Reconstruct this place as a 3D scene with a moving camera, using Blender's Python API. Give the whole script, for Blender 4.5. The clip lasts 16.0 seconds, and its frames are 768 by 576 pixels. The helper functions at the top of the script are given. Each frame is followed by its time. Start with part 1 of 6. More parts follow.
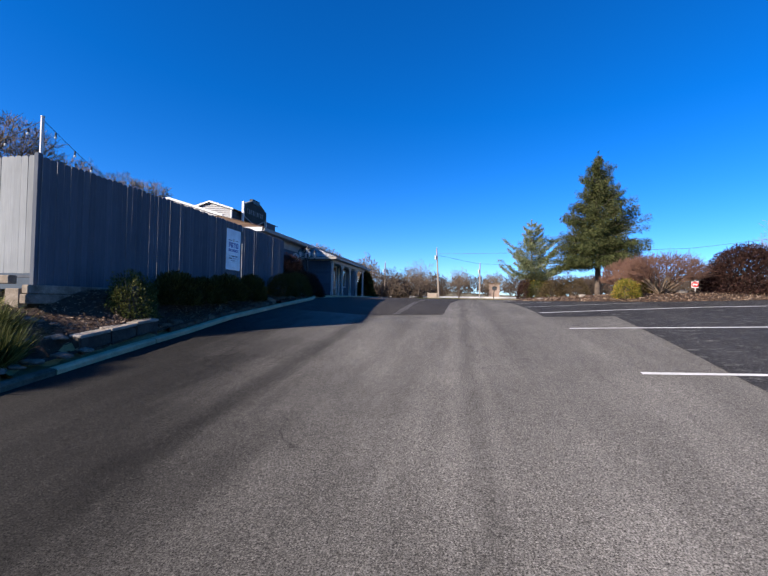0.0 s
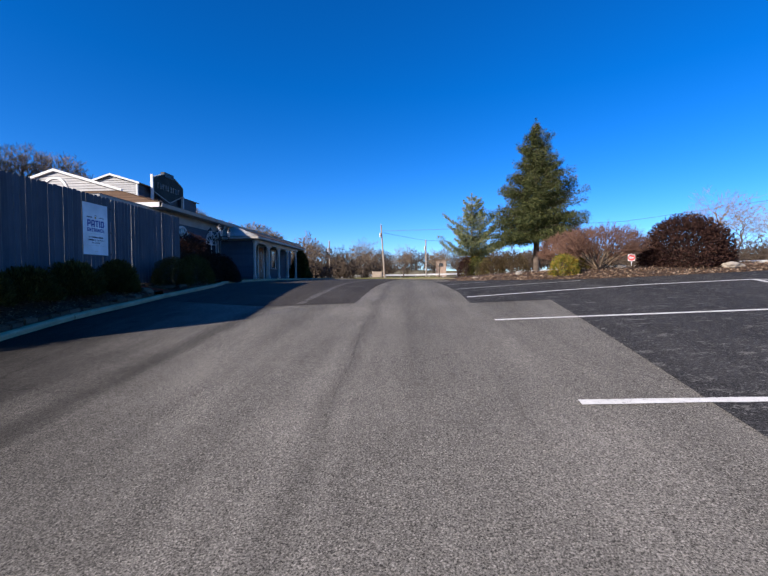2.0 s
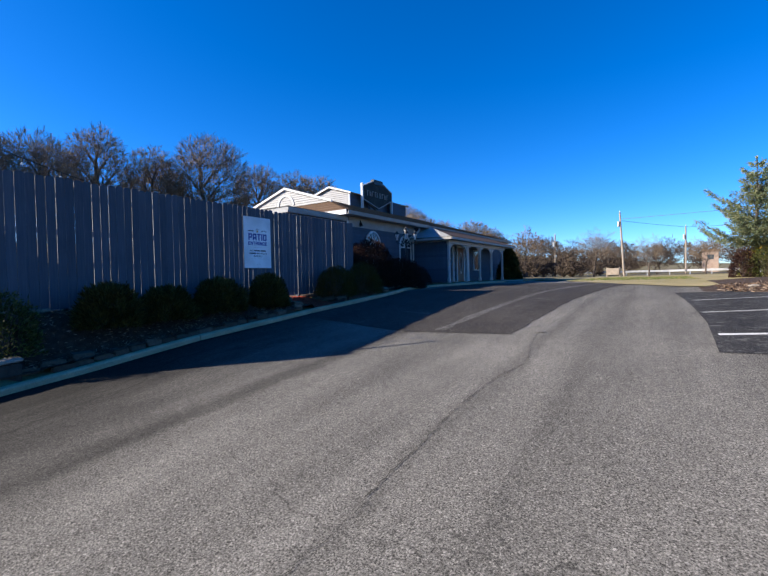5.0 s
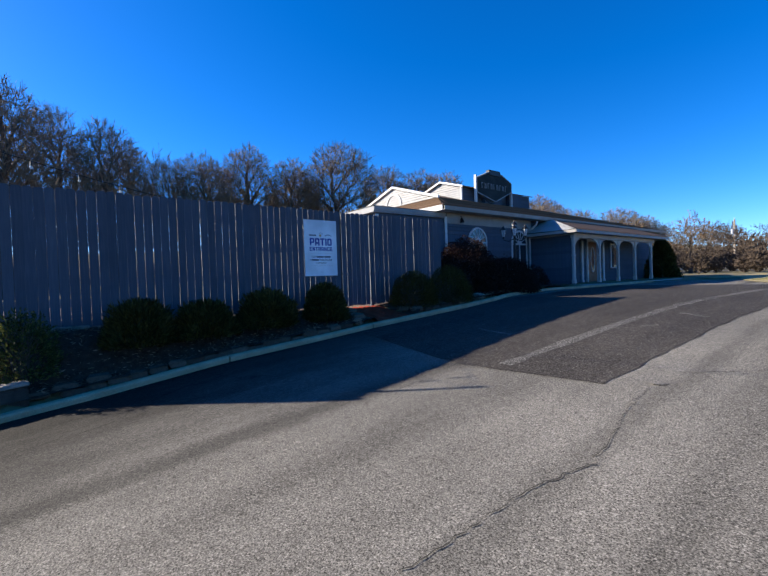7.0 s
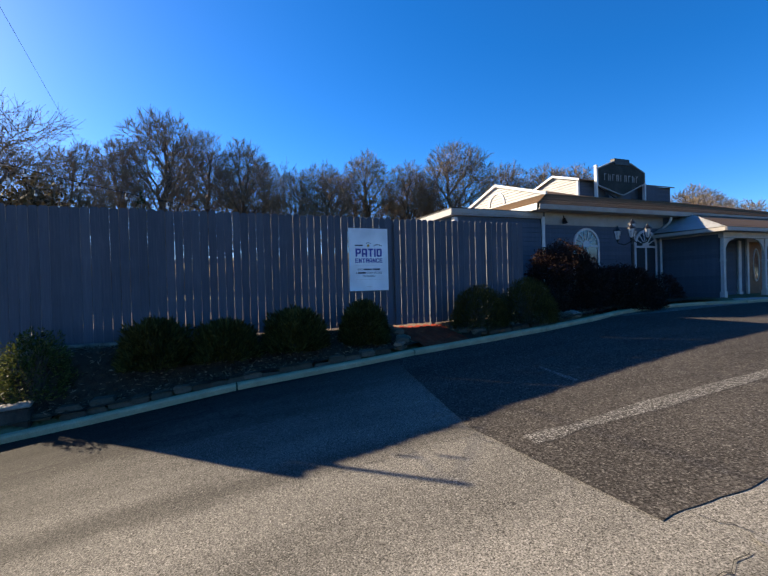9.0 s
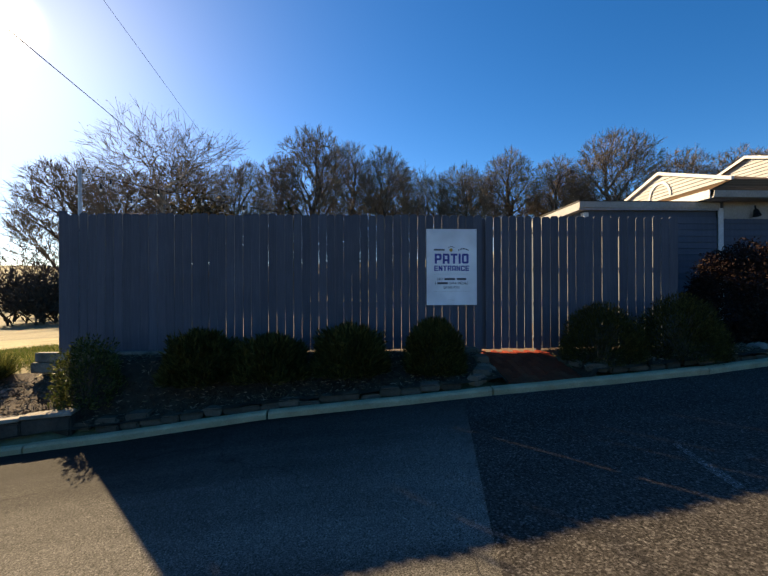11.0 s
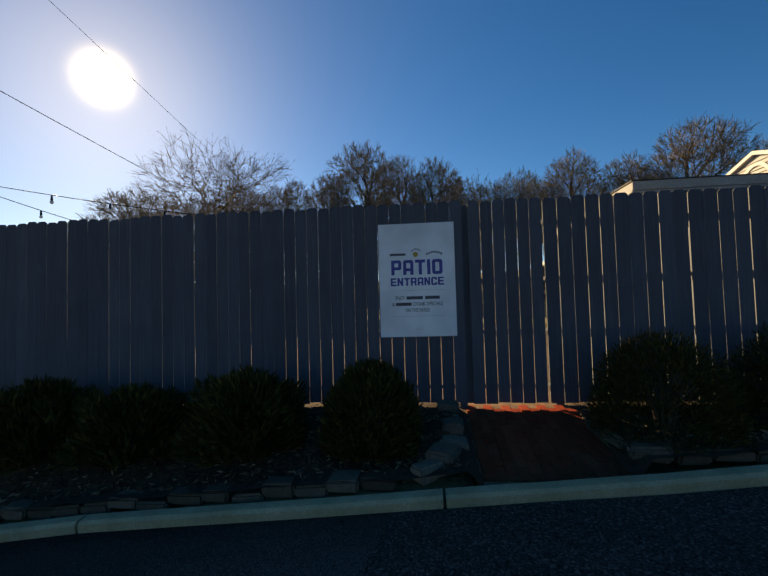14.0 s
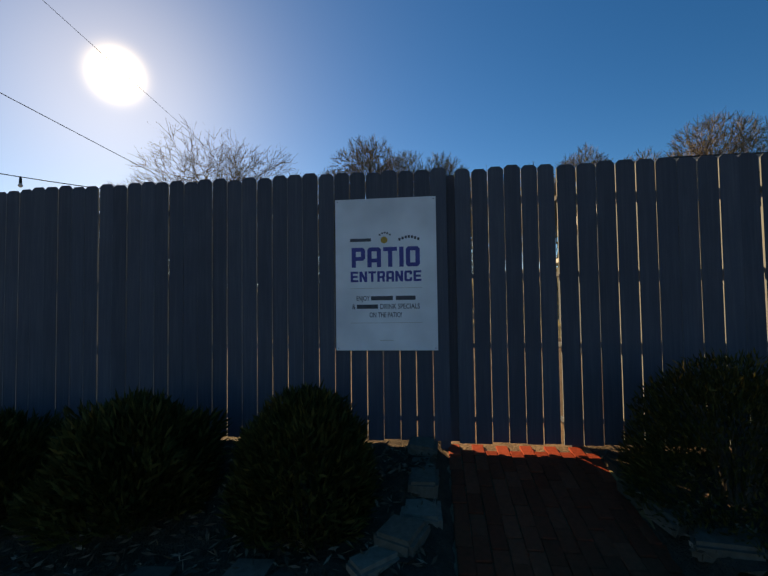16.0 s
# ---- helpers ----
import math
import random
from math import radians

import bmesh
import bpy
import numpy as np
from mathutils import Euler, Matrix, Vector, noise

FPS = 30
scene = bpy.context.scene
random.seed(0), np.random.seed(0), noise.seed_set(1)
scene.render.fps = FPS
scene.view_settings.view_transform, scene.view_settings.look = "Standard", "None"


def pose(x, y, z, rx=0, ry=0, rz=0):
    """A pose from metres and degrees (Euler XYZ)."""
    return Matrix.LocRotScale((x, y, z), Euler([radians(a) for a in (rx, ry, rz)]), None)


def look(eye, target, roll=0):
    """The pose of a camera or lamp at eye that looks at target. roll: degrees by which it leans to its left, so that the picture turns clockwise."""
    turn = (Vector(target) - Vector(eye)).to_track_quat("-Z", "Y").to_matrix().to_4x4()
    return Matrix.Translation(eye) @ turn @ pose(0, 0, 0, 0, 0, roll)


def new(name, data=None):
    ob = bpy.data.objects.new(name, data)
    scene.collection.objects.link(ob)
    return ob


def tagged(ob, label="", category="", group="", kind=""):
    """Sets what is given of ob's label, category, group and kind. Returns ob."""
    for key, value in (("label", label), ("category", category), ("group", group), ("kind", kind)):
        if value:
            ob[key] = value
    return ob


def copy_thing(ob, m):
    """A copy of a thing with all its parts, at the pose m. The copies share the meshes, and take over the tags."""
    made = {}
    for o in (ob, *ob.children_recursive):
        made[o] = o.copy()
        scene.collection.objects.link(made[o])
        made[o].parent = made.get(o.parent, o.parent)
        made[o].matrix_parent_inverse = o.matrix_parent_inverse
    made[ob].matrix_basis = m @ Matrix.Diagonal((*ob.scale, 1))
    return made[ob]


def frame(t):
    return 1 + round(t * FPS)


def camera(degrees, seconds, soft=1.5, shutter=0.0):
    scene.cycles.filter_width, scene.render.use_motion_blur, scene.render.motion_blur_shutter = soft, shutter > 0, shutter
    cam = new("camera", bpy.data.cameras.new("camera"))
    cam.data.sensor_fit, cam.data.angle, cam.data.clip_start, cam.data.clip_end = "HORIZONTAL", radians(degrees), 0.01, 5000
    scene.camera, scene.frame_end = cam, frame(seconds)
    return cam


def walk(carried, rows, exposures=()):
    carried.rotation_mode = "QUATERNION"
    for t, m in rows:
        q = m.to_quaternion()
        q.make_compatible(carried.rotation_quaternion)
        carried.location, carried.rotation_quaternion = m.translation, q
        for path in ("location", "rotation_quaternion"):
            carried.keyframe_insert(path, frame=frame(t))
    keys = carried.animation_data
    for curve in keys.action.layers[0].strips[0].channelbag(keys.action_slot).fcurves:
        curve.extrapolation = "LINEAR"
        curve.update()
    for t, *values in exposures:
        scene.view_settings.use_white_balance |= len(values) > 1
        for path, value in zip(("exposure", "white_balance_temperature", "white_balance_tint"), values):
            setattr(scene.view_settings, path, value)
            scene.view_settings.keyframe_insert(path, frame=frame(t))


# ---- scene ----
cam = camera(83.9, 16.0)
METRES, EYE, TILT, LEAN, TURN = 16.5, 1.5, 0.0, 0.0, 9.9
ROWS = [
    (0.0, 0.0, 0.0, 0.0, -0.03, 1.58, -1.05),
    (0.5, 0.0186, 0.0331, 0.0034, -6.46, 0.45, -1.61),
    (1.0, 0.0402, 0.0605, 0.0061, -13.24, 0.96, -1.88),
    (1.5, 0.0533, 0.0945, 0.0081, -12.85, -0.56, -1.53),
    (2.0, 0.0742, 0.1232, 0.0114, -6.5, -1.33, 0.65),
    (2.5, 0.089, 0.1509, 0.0134, 0.62, -0.45, 0.99),
    (3.0, 0.1034, 0.1811, 0.0183, 6.85, 0.02, 0.77),
    (3.5, 0.1211, 0.2075, 0.0215, 10.96, 1.03, 0.97),
    (3.7, 0.1270, 0.2186, 0.0228, 13.33, 0.82, 1.09),
    (5.8, 0.1655, 0.3584, 0.0386, 29.16, -1.32, 1.47),
    (6.0, 0.1679, 0.3719, 0.0394, 31.23, -0.94, 1.58),
    (6.5, 0.1686, 0.4065, 0.0413, 37.91, -1.44, 1.75),
    (7.0, 0.175, 0.4428, 0.0459, 41.42, -1.23, 1.96),
    (7.5, 0.1802, 0.4745, 0.05, 42.36, -0.76, 2.06),
    (8.0, 0.1793, 0.5089, 0.0557, 44.93, -0.91, 1.35),
    (8.5, 0.184, 0.5418, 0.0592, 46.44, 0.1, 1.33),
    (9.0, 0.1765, 0.5695, 0.0614, 57.9, -0.55, 1.54),
    (9.5, 0.1669, 0.5971, 0.0651, 67.25, -0.47, 1.2),
    (9.7, 0.1625, 0.6081, 0.0664, 70.31, 0.05, 0.91),
    (12.0, 0.0874, 0.7283, 0.071, 78.24, 0.57, 0.32),
    (12.5, 0.0701, 0.7522, 0.0715, 79.72, 1.26, 0.72),
    (13.0, 0.0478, 0.7686, 0.0708, 83.51, 1.3, 0.85),
    (13.5, 0.0218, 0.7842, 0.0723, 85.34, 1.52, 0.89),
    (14.0, -0.0024, 0.8011, 0.0753, 85.84, 2.44, 1.61),
    (14.5, -0.0294, 0.8097, 0.0742, 85.54, 2.32, 1.25),
    (15.0, -0.052, 0.8191, 0.0752, 85.12, 2.38, 1.36),
    (15.5, -0.0675, 0.8297, 0.0765, 85.5, 2.2, 0.99),
    (16.0, -0.0772, 0.8331, 0.0772, 86.8, 2.23, 0.78),
]
EXPOSURES = [(0.0, 1.2, 6650, 12), (1.5, 1.0, 6600, 12), (2.5, 1.08, 6550, 11), (3.7, 1.22, 6450, 9), (6.0, 1.29, 6600, 8), (8.5, 1.5, 7400, 7), (9.7, 1.58, 9300, 8), (11.8, 1.06, 12500, 8), (12.5, 0.9, 13800, 8), (16.0, 0.8, 15200, 7)]
walk(cam, [(t, pose(0, 0, EYE, TILT, LEAN, TURN) @ pose(METRES * x, METRES * y, METRES * z, 90 + pitch, roll, yaw)) for t, x, y, z, yaw, pitch, roll in ROWS], EXPOSURES)

# ---- sun, sky, exposure ----
SUN = Vector((-0.705, -0.571, 0.428)).normalized()
world = bpy.data.worlds.new("sky")
scene.world = world
world.use_nodes = True
wn = world.node_tree
sky = wn.nodes.new("ShaderNodeTexSky")
sky.sky_type = "NISHITA"
sky.sun_disc = False
sky.sun_elevation = math.asin(SUN.z)
sky.sun_rotation = math.atan2(SUN.x, SUN.y)
sky.altitude = 100
sky.air_density, sky.dust_density, sky.ozone_density = 0.7, 0.2, 6.0
deep = wn.nodes.new("ShaderNodeHueSaturation")  # the camera's strong colour
deep.inputs["Hue"].default_value, deep.inputs["Saturation"].default_value = 0.508, 1.24
wn.links.new(sky.outputs[0], deep.inputs["Color"])
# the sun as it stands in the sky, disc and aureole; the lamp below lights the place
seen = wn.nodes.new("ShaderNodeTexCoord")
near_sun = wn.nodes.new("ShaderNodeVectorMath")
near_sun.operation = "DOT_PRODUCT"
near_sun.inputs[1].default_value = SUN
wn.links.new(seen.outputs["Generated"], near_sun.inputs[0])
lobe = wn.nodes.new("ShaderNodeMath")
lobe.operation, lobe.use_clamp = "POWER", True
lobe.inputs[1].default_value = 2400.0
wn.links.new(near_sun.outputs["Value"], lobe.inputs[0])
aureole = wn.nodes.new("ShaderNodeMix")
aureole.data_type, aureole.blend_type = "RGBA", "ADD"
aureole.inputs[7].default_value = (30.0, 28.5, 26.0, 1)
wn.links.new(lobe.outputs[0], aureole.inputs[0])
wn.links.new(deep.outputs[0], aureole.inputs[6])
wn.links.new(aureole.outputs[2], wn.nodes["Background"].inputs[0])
wn.nodes["Background"].inputs[1].default_value = 0.106
sun_data = bpy.data.lights.new("sun", "SUN")
sun_data.energy, sun_data.angle, sun_data.color = 5.0, radians(0.53), (1.0, 0.90, 0.79)
sun = new("sun", sun_data)
sun.matrix_world = look((0, 0, 40), Vector((0, 0, 40)) - SUN)

# ---- materials ----


def nodes_of(name, rough=0.8, metal=0.0, spec=0.3):
    m = bpy.data.materials.new(name)
    m.use_nodes = True
    b = m.node_tree.nodes["Principled BSDF"]
    b.inputs["Roughness"].default_value = rough
    b.inputs["Metallic"].default_value = metal
    b.inputs["Specular IOR Level"].default_value = spec
    return m, m.node_tree, b


def coords(nt):
    return nt.nodes.new("ShaderNodeNewGeometry").outputs["Position"]


def noise_node(nt, scale, detail=4.0, rough=0.6, vec=None, stretch=None):
    n = nt.nodes.new("ShaderNodeTexNoise")
    n.inputs["Scale"].default_value, n.inputs["Detail"].default_value, n.inputs["Roughness"].default_value = scale, detail, rough
    v = vec or coords(nt)
    if stretch:
        mp = nt.nodes.new("ShaderNodeMapping")
        mp.inputs["Scale"].default_value = stretch
        nt.links.new(v, mp.inputs[0])
        v = mp.outputs[0]
    nt.links.new(v, n.inputs["Vector"])
    return n.outputs["Fac"]


def ramp(nt, fac, stops):
    r = nt.nodes.new("ShaderNodeValToRGB")
    el = r.color_ramp.elements
    while len(el) < len(stops):
        el.new(0.5)
    for e, (p, c) in zip(el, stops):
        e.position, e.color = p, (*c, 1) if len(c) == 3 else c
    nt.links.new(fac, r.inputs[0])
    return r.outputs[0]


def mix(nt, kind, fac, a, b):
    n = nt.nodes.new("ShaderNodeMix")
    n.data_type, n.blend_type = "RGBA", kind
    if isinstance(fac, float):
        n.inputs[0].default_value = fac
    else:
        nt.links.new(fac, n.inputs[0])
    for sock, v in ((n.inputs[6], a), (n.inputs[7], b)):
        if isinstance(v, tuple):
            sock.default_value = (*v, 1)
        else:
            nt.links.new(v, sock)
    return n.outputs[2]


def bump(nt, b, height, strength=0.3, dist=0.01):
    n = nt.nodes.new("ShaderNodeBump")
    n.inputs["Strength"].default_value, n.inputs["Distance"].default_value = strength, dist
    nt.links.new(height, n.inputs["Height"])
    nt.links.new(n.outputs[0], b.inputs["Normal"])


def grey(v):
    return (v, v, v)


def asphalt(name, dark, lightc, stone, speck=0.5, edge=False, scuff=False, grain=110):
    """Rolled asphalt: aggregate specks, patchy wear, long drag streaks and fine cracks."""
    m, nt, b = nodes_of(name, 0.95, 0, 0.12)
    wide = ramp(nt, noise_node(nt, 0.45, 5, 0.6), [(0.3, dark), (0.7, lightc)])
    streak = ramp(nt, noise_node(nt, 1.0, 4, 0.6, None, (1.6, 0.13, 1.0)), [(0.34, grey(0.6)), (0.6, grey(1.02))])
    c = mix(nt, "MULTIPLY", 0.85, wide, streak)
    worn = None
    if edge:
        # the untravelled strip beside the kerb keeps its dark binder
        xyz = nt.nodes.new("ShaderNodeSeparateXYZ")
        nt.links.new(coords(nt), xyz.inputs[0])
        along = nt.nodes.new("ShaderNodeMath")
        along.operation = "MULTIPLY_ADD"
        nt.links.new(xyz.outputs[1], along.inputs[0])
        along.inputs[1].default_value = 0.36
        nt.links.new(xyz.outputs[0], along.inputs[2])
        wob = nt.nodes.new("ShaderNodeMath")
        wob.operation = "MULTIPLY_ADD"
        nt.links.new(noise_node(nt, 1.1, 5, 0.65, None, (1.3, 0.35, 1.0)), wob.inputs[0])
        wob.inputs[1].default_value = 2.6
        nt.links.new(along.outputs[0], wob.inputs[2])
        span = nt.nodes.new("ShaderNodeMapRange")
        span.inputs["From Min"].default_value, span.inputs["From Max"].default_value = -0.6, 2.5
        nt.links.new(wob.outputs[0], span.inputs["Value"])
        worn = ramp(nt, span.outputs[0], [(0.0, grey(0.16)), (0.5, grey(0.5)), (1.0, grey(1.0))])
        # rough dark bands along the joints between the paver's passes
        for x0, half, dark_to in ((-2.42, 0.22, 0.58), (0.16, 0.13, 0.78)):
            away = nt.nodes.new("ShaderNodeMath")
            away.operation = "MULTIPLY_ADD"
            nt.links.new(noise_node(nt, 1.6, 6, 0.75, None, (1.0, 0.5, 1.0)), away.inputs[0])
            away.inputs[1].default_value = 0.5
            nt.links.new(xyz.outputs[0], away.inputs[2])
            off = nt.nodes.new("ShaderNodeMath")
            off.operation = "SUBTRACT"
            nt.links.new(away.outputs[0], off.inputs[0])
            off.inputs[1].default_value = x0 + 0.25
            size = nt.nodes.new("ShaderNodeMath")
            size.operation = "ABSOLUTE"
            nt.links.new(off.outputs[0], size.inputs[0])
            worn = mix(nt, "MULTIPLY", 1.0, worn, ramp(nt, size.outputs[0], [(half * 0.3, grey(dark_to)), (half * 1.3, grey(1.0))]))
    vor = nt.nodes.new("ShaderNodeTexVoronoi")
    vor.inputs["Scale"].default_value = grain
    nt.links.new(coords(nt), vor.inputs["Vector"])
    sp = ramp(nt, vor.outputs["Color"], [(0.35, grey(0.0)), (0.95, grey(1.0))])
    c = mix(nt, "MIX", ramp(nt, sp, [(0.3, grey(0.0)), (1.0, grey(speck))]), c, stone)
    fine = ramp(nt, noise_node(nt, grain * 0.75, 3, 0.7), [(0.35, grey(0.18)), (0.65, grey(1.64))])
    c = mix(nt, "MULTIPLY", 1.0, c, fine)
    c = mix(nt, "MULTIPLY", 0.6, c, ramp(nt, noise_node(nt, 24, 5, 0.75), [(0.3, grey(0.55)), (0.7, grey(1.35))]))
    if worn is not None:
        c = mix(nt, "MULTIPLY", 1.0, c, worn)
    # cracks
    warp = nt.nodes.new("ShaderNodeTexNoise")
    warp.inputs["Scale"].default_value = 0.7
    warp.inputs["Detail"].default_value = 6
    nt.links.new(coords(nt), warp.inputs["Vector"])
    addv = nt.nodes.new("ShaderNodeVectorMath")
    addv.operation = "MULTIPLY_ADD"
    nt.links.new(warp.outputs["Color"], addv.inputs[0])
    addv.inputs[1].default_value = (1.8, 1.8, 0)
    nt.links.new(coords(nt), addv.inputs[2])
    cr = nt.nodes.new("ShaderNodeTexVoronoi")
    cr.feature = "DISTANCE_TO_EDGE"
    cr.inputs["Scale"].default_value = 0.22
    nt.links.new(addv.outputs[0], cr.inputs["Vector"])
    line = ramp(nt, cr.outputs["Distance"], [(0.0, grey(0.5)), (0.0025, grey(1.0))])
    gate_n = ramp(nt, noise_node(nt, 0.35, 2), [(0.45, grey(0.0)), (0.55, grey(1.0))])
    c = mix(nt, "MULTIPLY", gate_n, c, line)
    if scuff:
        sc = noise_node(nt, 4.5, 8, 0.85, None, (0.7, 1.3, 1.0))
        c = mix(nt, "MIX", ramp(nt, sc, [(0.555, grey(0.0)), (0.60, grey(0.7))]), c, (0.16, 0.155, 0.145))
        dots = noise_node(nt, 30, 3, 0.6)
        c = mix(nt, "MIX", ramp(nt, dots, [(0.61, grey(0.0)), (0.67, grey(0.6))]), c, (0.20, 0.195, 0.185))
    nt.links.new(c, b.inputs["Base Color"])
    bump(nt, b, sp, 0.8, 0.008)
    return m


def paint_wood(name, base, worn, scale=3.0):
    """Painted boards: grain along z, small tone changes from board to board, weathering."""
    m, nt, b = nodes_of(name, 0.8, 0, 0.1)
    info = nt.nodes.new("ShaderNodeObjectInfo")
    tone = ramp(nt, info.outputs["Random"], [(0.0, grey(0.86)), (1.0, grey(1.08))])
    grain = noise_node(nt, scale, 6, 0.65, None, (14, 14, 0.7))
    c = mix(nt, "MIX", ramp(nt, grain, [(0.45, grey(0.0)), (0.85, grey(0.8))]), base, worn)
    c = mix(nt, "MULTIPLY", 1.0, c, tone)
    blot = ramp(nt, noise_node(nt, 1.3, 3), [(0.3, grey(0.88)), (0.7, grey(1.05))])
    c = mix(nt, "MULTIPLY", 1.0, c, blot)
    nt.links.new(c, b.inputs["Base Color"])
    bump(nt, b, grain, 0.25, 0.004)
    return m


def mottled(name, a, c2, scale=6.0, rough=0.85, fine=40.0, bmp=0.4, metal=0.0, spec=0.3, dist=0.01):
    m, nt, b = nodes_of(name, rough, metal, spec)
    c = ramp(nt, noise_node(nt, scale, 5), [(0.3, a), (0.7, c2)])
    f = noise_node(nt, fine, 3)
    c = mix(nt, "MULTIPLY", 0.7, c, ramp(nt, f, [(0.3, grey(0.7)), (0.7, grey(1.2))]))
    nt.links.new(c, b.inputs["Base Color"])
    bump(nt, b, f, bmp, dist)
    return m


def per_piece(name, stops, rough=0.85, fine=30.0, bmp=0.5, island=False):
    """Colour drawn for each piece (object, or loose island), with grain over it."""
    m, nt, b = nodes_of(name, rough, 0, 0.08)
    if island:
        r = nt.nodes.new("ShaderNodeNewGeometry").outputs["Random Per Island"]
    else:
        r = nt.nodes.new("ShaderNodeObjectInfo").outputs["Random"]
    c = ramp(nt, r, stops)
    f = noise_node(nt, fine, 4)
    c = mix(nt, "MULTIPLY", 0.7, c, ramp(nt, f, [(0.25, grey(0.6)), (0.75, grey(1.25))]))
    nt.links.new(c, b.inputs["Base Color"])
    bump(nt, b, f, bmp, 0.008)
    return m


def leafy(name, stops, rough=0.6, trans=0.25):
    m, nt, b = nodes_of(name, rough, 0, 0.1)
    r = nt.nodes.new("ShaderNodeNewGeometry").outputs["Random Per Island"]
    c = ramp(nt, r, stops)
    c = mix(nt, "MULTIPLY", 0.6, c, ramp(nt, noise_node(nt, 2.2, 3), [(0.3, grey(0.6)), (0.7, grey(1.3))]))
    nt.links.new(c, b.inputs["Base Color"])
    t = nt.nodes.new("ShaderNodeBsdfTranslucent")
    nt.links.new(c, t.inputs[0])
    ms = nt.nodes.new("ShaderNodeMixShader")
    ms.inputs[0].default_value = trans
    nt.links.new(b.outputs[0], ms.inputs[1])
    nt.links.new(t.outputs[0], ms.inputs[2])
    nt.links.new(ms.outputs[0], nt.nodes["Material Output"].inputs[0])
    return m


M_DRIVE = asphalt("old_asphalt", (0.119, 0.112, 0.099), (0.186, 0.174, 0.153), (0.42, 0.39, 0.34), 0.40, True, grain=122)
M_LOT = asphalt("sealed_asphalt", (0.022, 0.022, 0.023), (0.042, 0.041, 0.040), (0.18, 0.175, 0.17), 0.4, False, True)
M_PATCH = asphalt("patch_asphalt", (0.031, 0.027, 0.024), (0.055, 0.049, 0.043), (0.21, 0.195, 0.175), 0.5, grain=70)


def worn_paint(name, paint, under, low, high):
    """Traffic paint, worn through to the asphalt in spots."""
    m, nt, b = nodes_of(name, 0.75, 0, 0.2)
    c = mix(nt, "MULTIPLY", 0.7, paint, ramp(nt, noise_node(nt, 9, 5), [(0.3, grey(0.75)), (0.7, grey(1.1))]))
    bare = ramp(nt, noise_node(nt, 26, 7, 0.8), [(low, grey(0.0)), (high, grey(0.9))])
    c = mix(nt, "MIX", bare, c, under)
    nt.links.new(c, b.inputs["Base Color"])
    bump(nt, b, bare, 0.3, 0.004)
    return m


M_LINE = worn_paint("line_paint", (0.58, 0.575, 0.55), (0.06, 0.058, 0.054), 0.56, 0.66)
M_LINE_FAINT = worn_paint("faint_line_paint", (0.42, 0.415, 0.39), (0.045, 0.044, 0.042), 0.44, 0.58)
M_LINE_OLD = asphalt("faded_paint", (0.042, 0.039, 0.035), (0.10, 0.095, 0.087), (0.42, 0.40, 0.37), 0.65, grain=80)
M_KERB = mottled("kerb_concrete", (0.33, 0.262, 0.155), (0.48, 0.39, 0.245), 3, 0.85, 60, 0.4)
M_CONC = mottled("concrete", (0.30, 0.29, 0.27), (0.42, 0.41, 0.38), 2, 0.88, 50, 0.3)
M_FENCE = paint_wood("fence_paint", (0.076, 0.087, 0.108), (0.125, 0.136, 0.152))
# paler copy of the fence paint, sunlight on return and edges put into colour
M_FENCE_LIT = paint_wood("lit_fence_paint", (0.19, 0.205, 0.215), (0.26, 0.27, 0.275))
M_SIDING = paint_wood("siding_paint", (0.066, 0.088, 0.118), (0.09, 0.115, 0.148), 1.0)
M_GABLE = mottled("weathered_white_boards", (0.235, 0.24, 0.25), (0.31, 0.315, 0.325), 2, 0.6, 30, 0.15)
M_CREAM = mottled("cream_trim", (0.25, 0.235, 0.22), (0.34, 0.325, 0.30), 2, 0.6, 30, 0.1)
M_WHITE = mottled("white_trim", (0.44, 0.45, 0.455), (0.58, 0.59, 0.595), 2, 0.55, 30, 0.1)
M_POST = mottled("post_paint", (0.36, 0.36, 0.35), (0.47, 0.47, 0.45), 2, 0.6, 30, 0.1)
M_SIGN = mottled("sign_sheet", (0.74, 0.75, 0.77), (0.78, 0.79, 0.80), 2, 0.4, 1.5, 0.02)
M_BLUE = mottled("sign_blue", (0.035, 0.055, 0.25), (0.045, 0.07, 0.30), 8, 0.45, 30, 0.02)
M_INK = mottled("sign_ink", (0.06, 0.065, 0.08), (0.08, 0.085, 0.10), 8, 0.5, 30, 0.02)
M_ORANGE = mottled("sign_orange", (0.55, 0.28, 0.05), (0.65, 0.34, 0.07), 20, 0.5, 30, 0.02)
M_TAN = mottled("sign_tan", (0.50, 0.42, 0.36), (0.55, 0.47, 0.40), 20, 0.5, 30, 0.02)
M_SAND = mottled("sandy_grit", (0.10, 0.060, 0.038), (0.24, 0.15, 0.095), 9, 0.95, 40, 0.9, dist=0.02)
M_PAVER = mottled("patio_paver", (0.06, 0.04, 0.03), (0.12, 0.08, 0.06), 1.5, 0.9, 30, 0.4)
M_ROOF = per_piece("roof_shingle", [(0.0, (0.10, 0.065, 0.045)), (0.5, (0.14, 0.092, 0.062)), (1.0, (0.18, 0.12, 0.08))], 0.9, 25, 0.6)
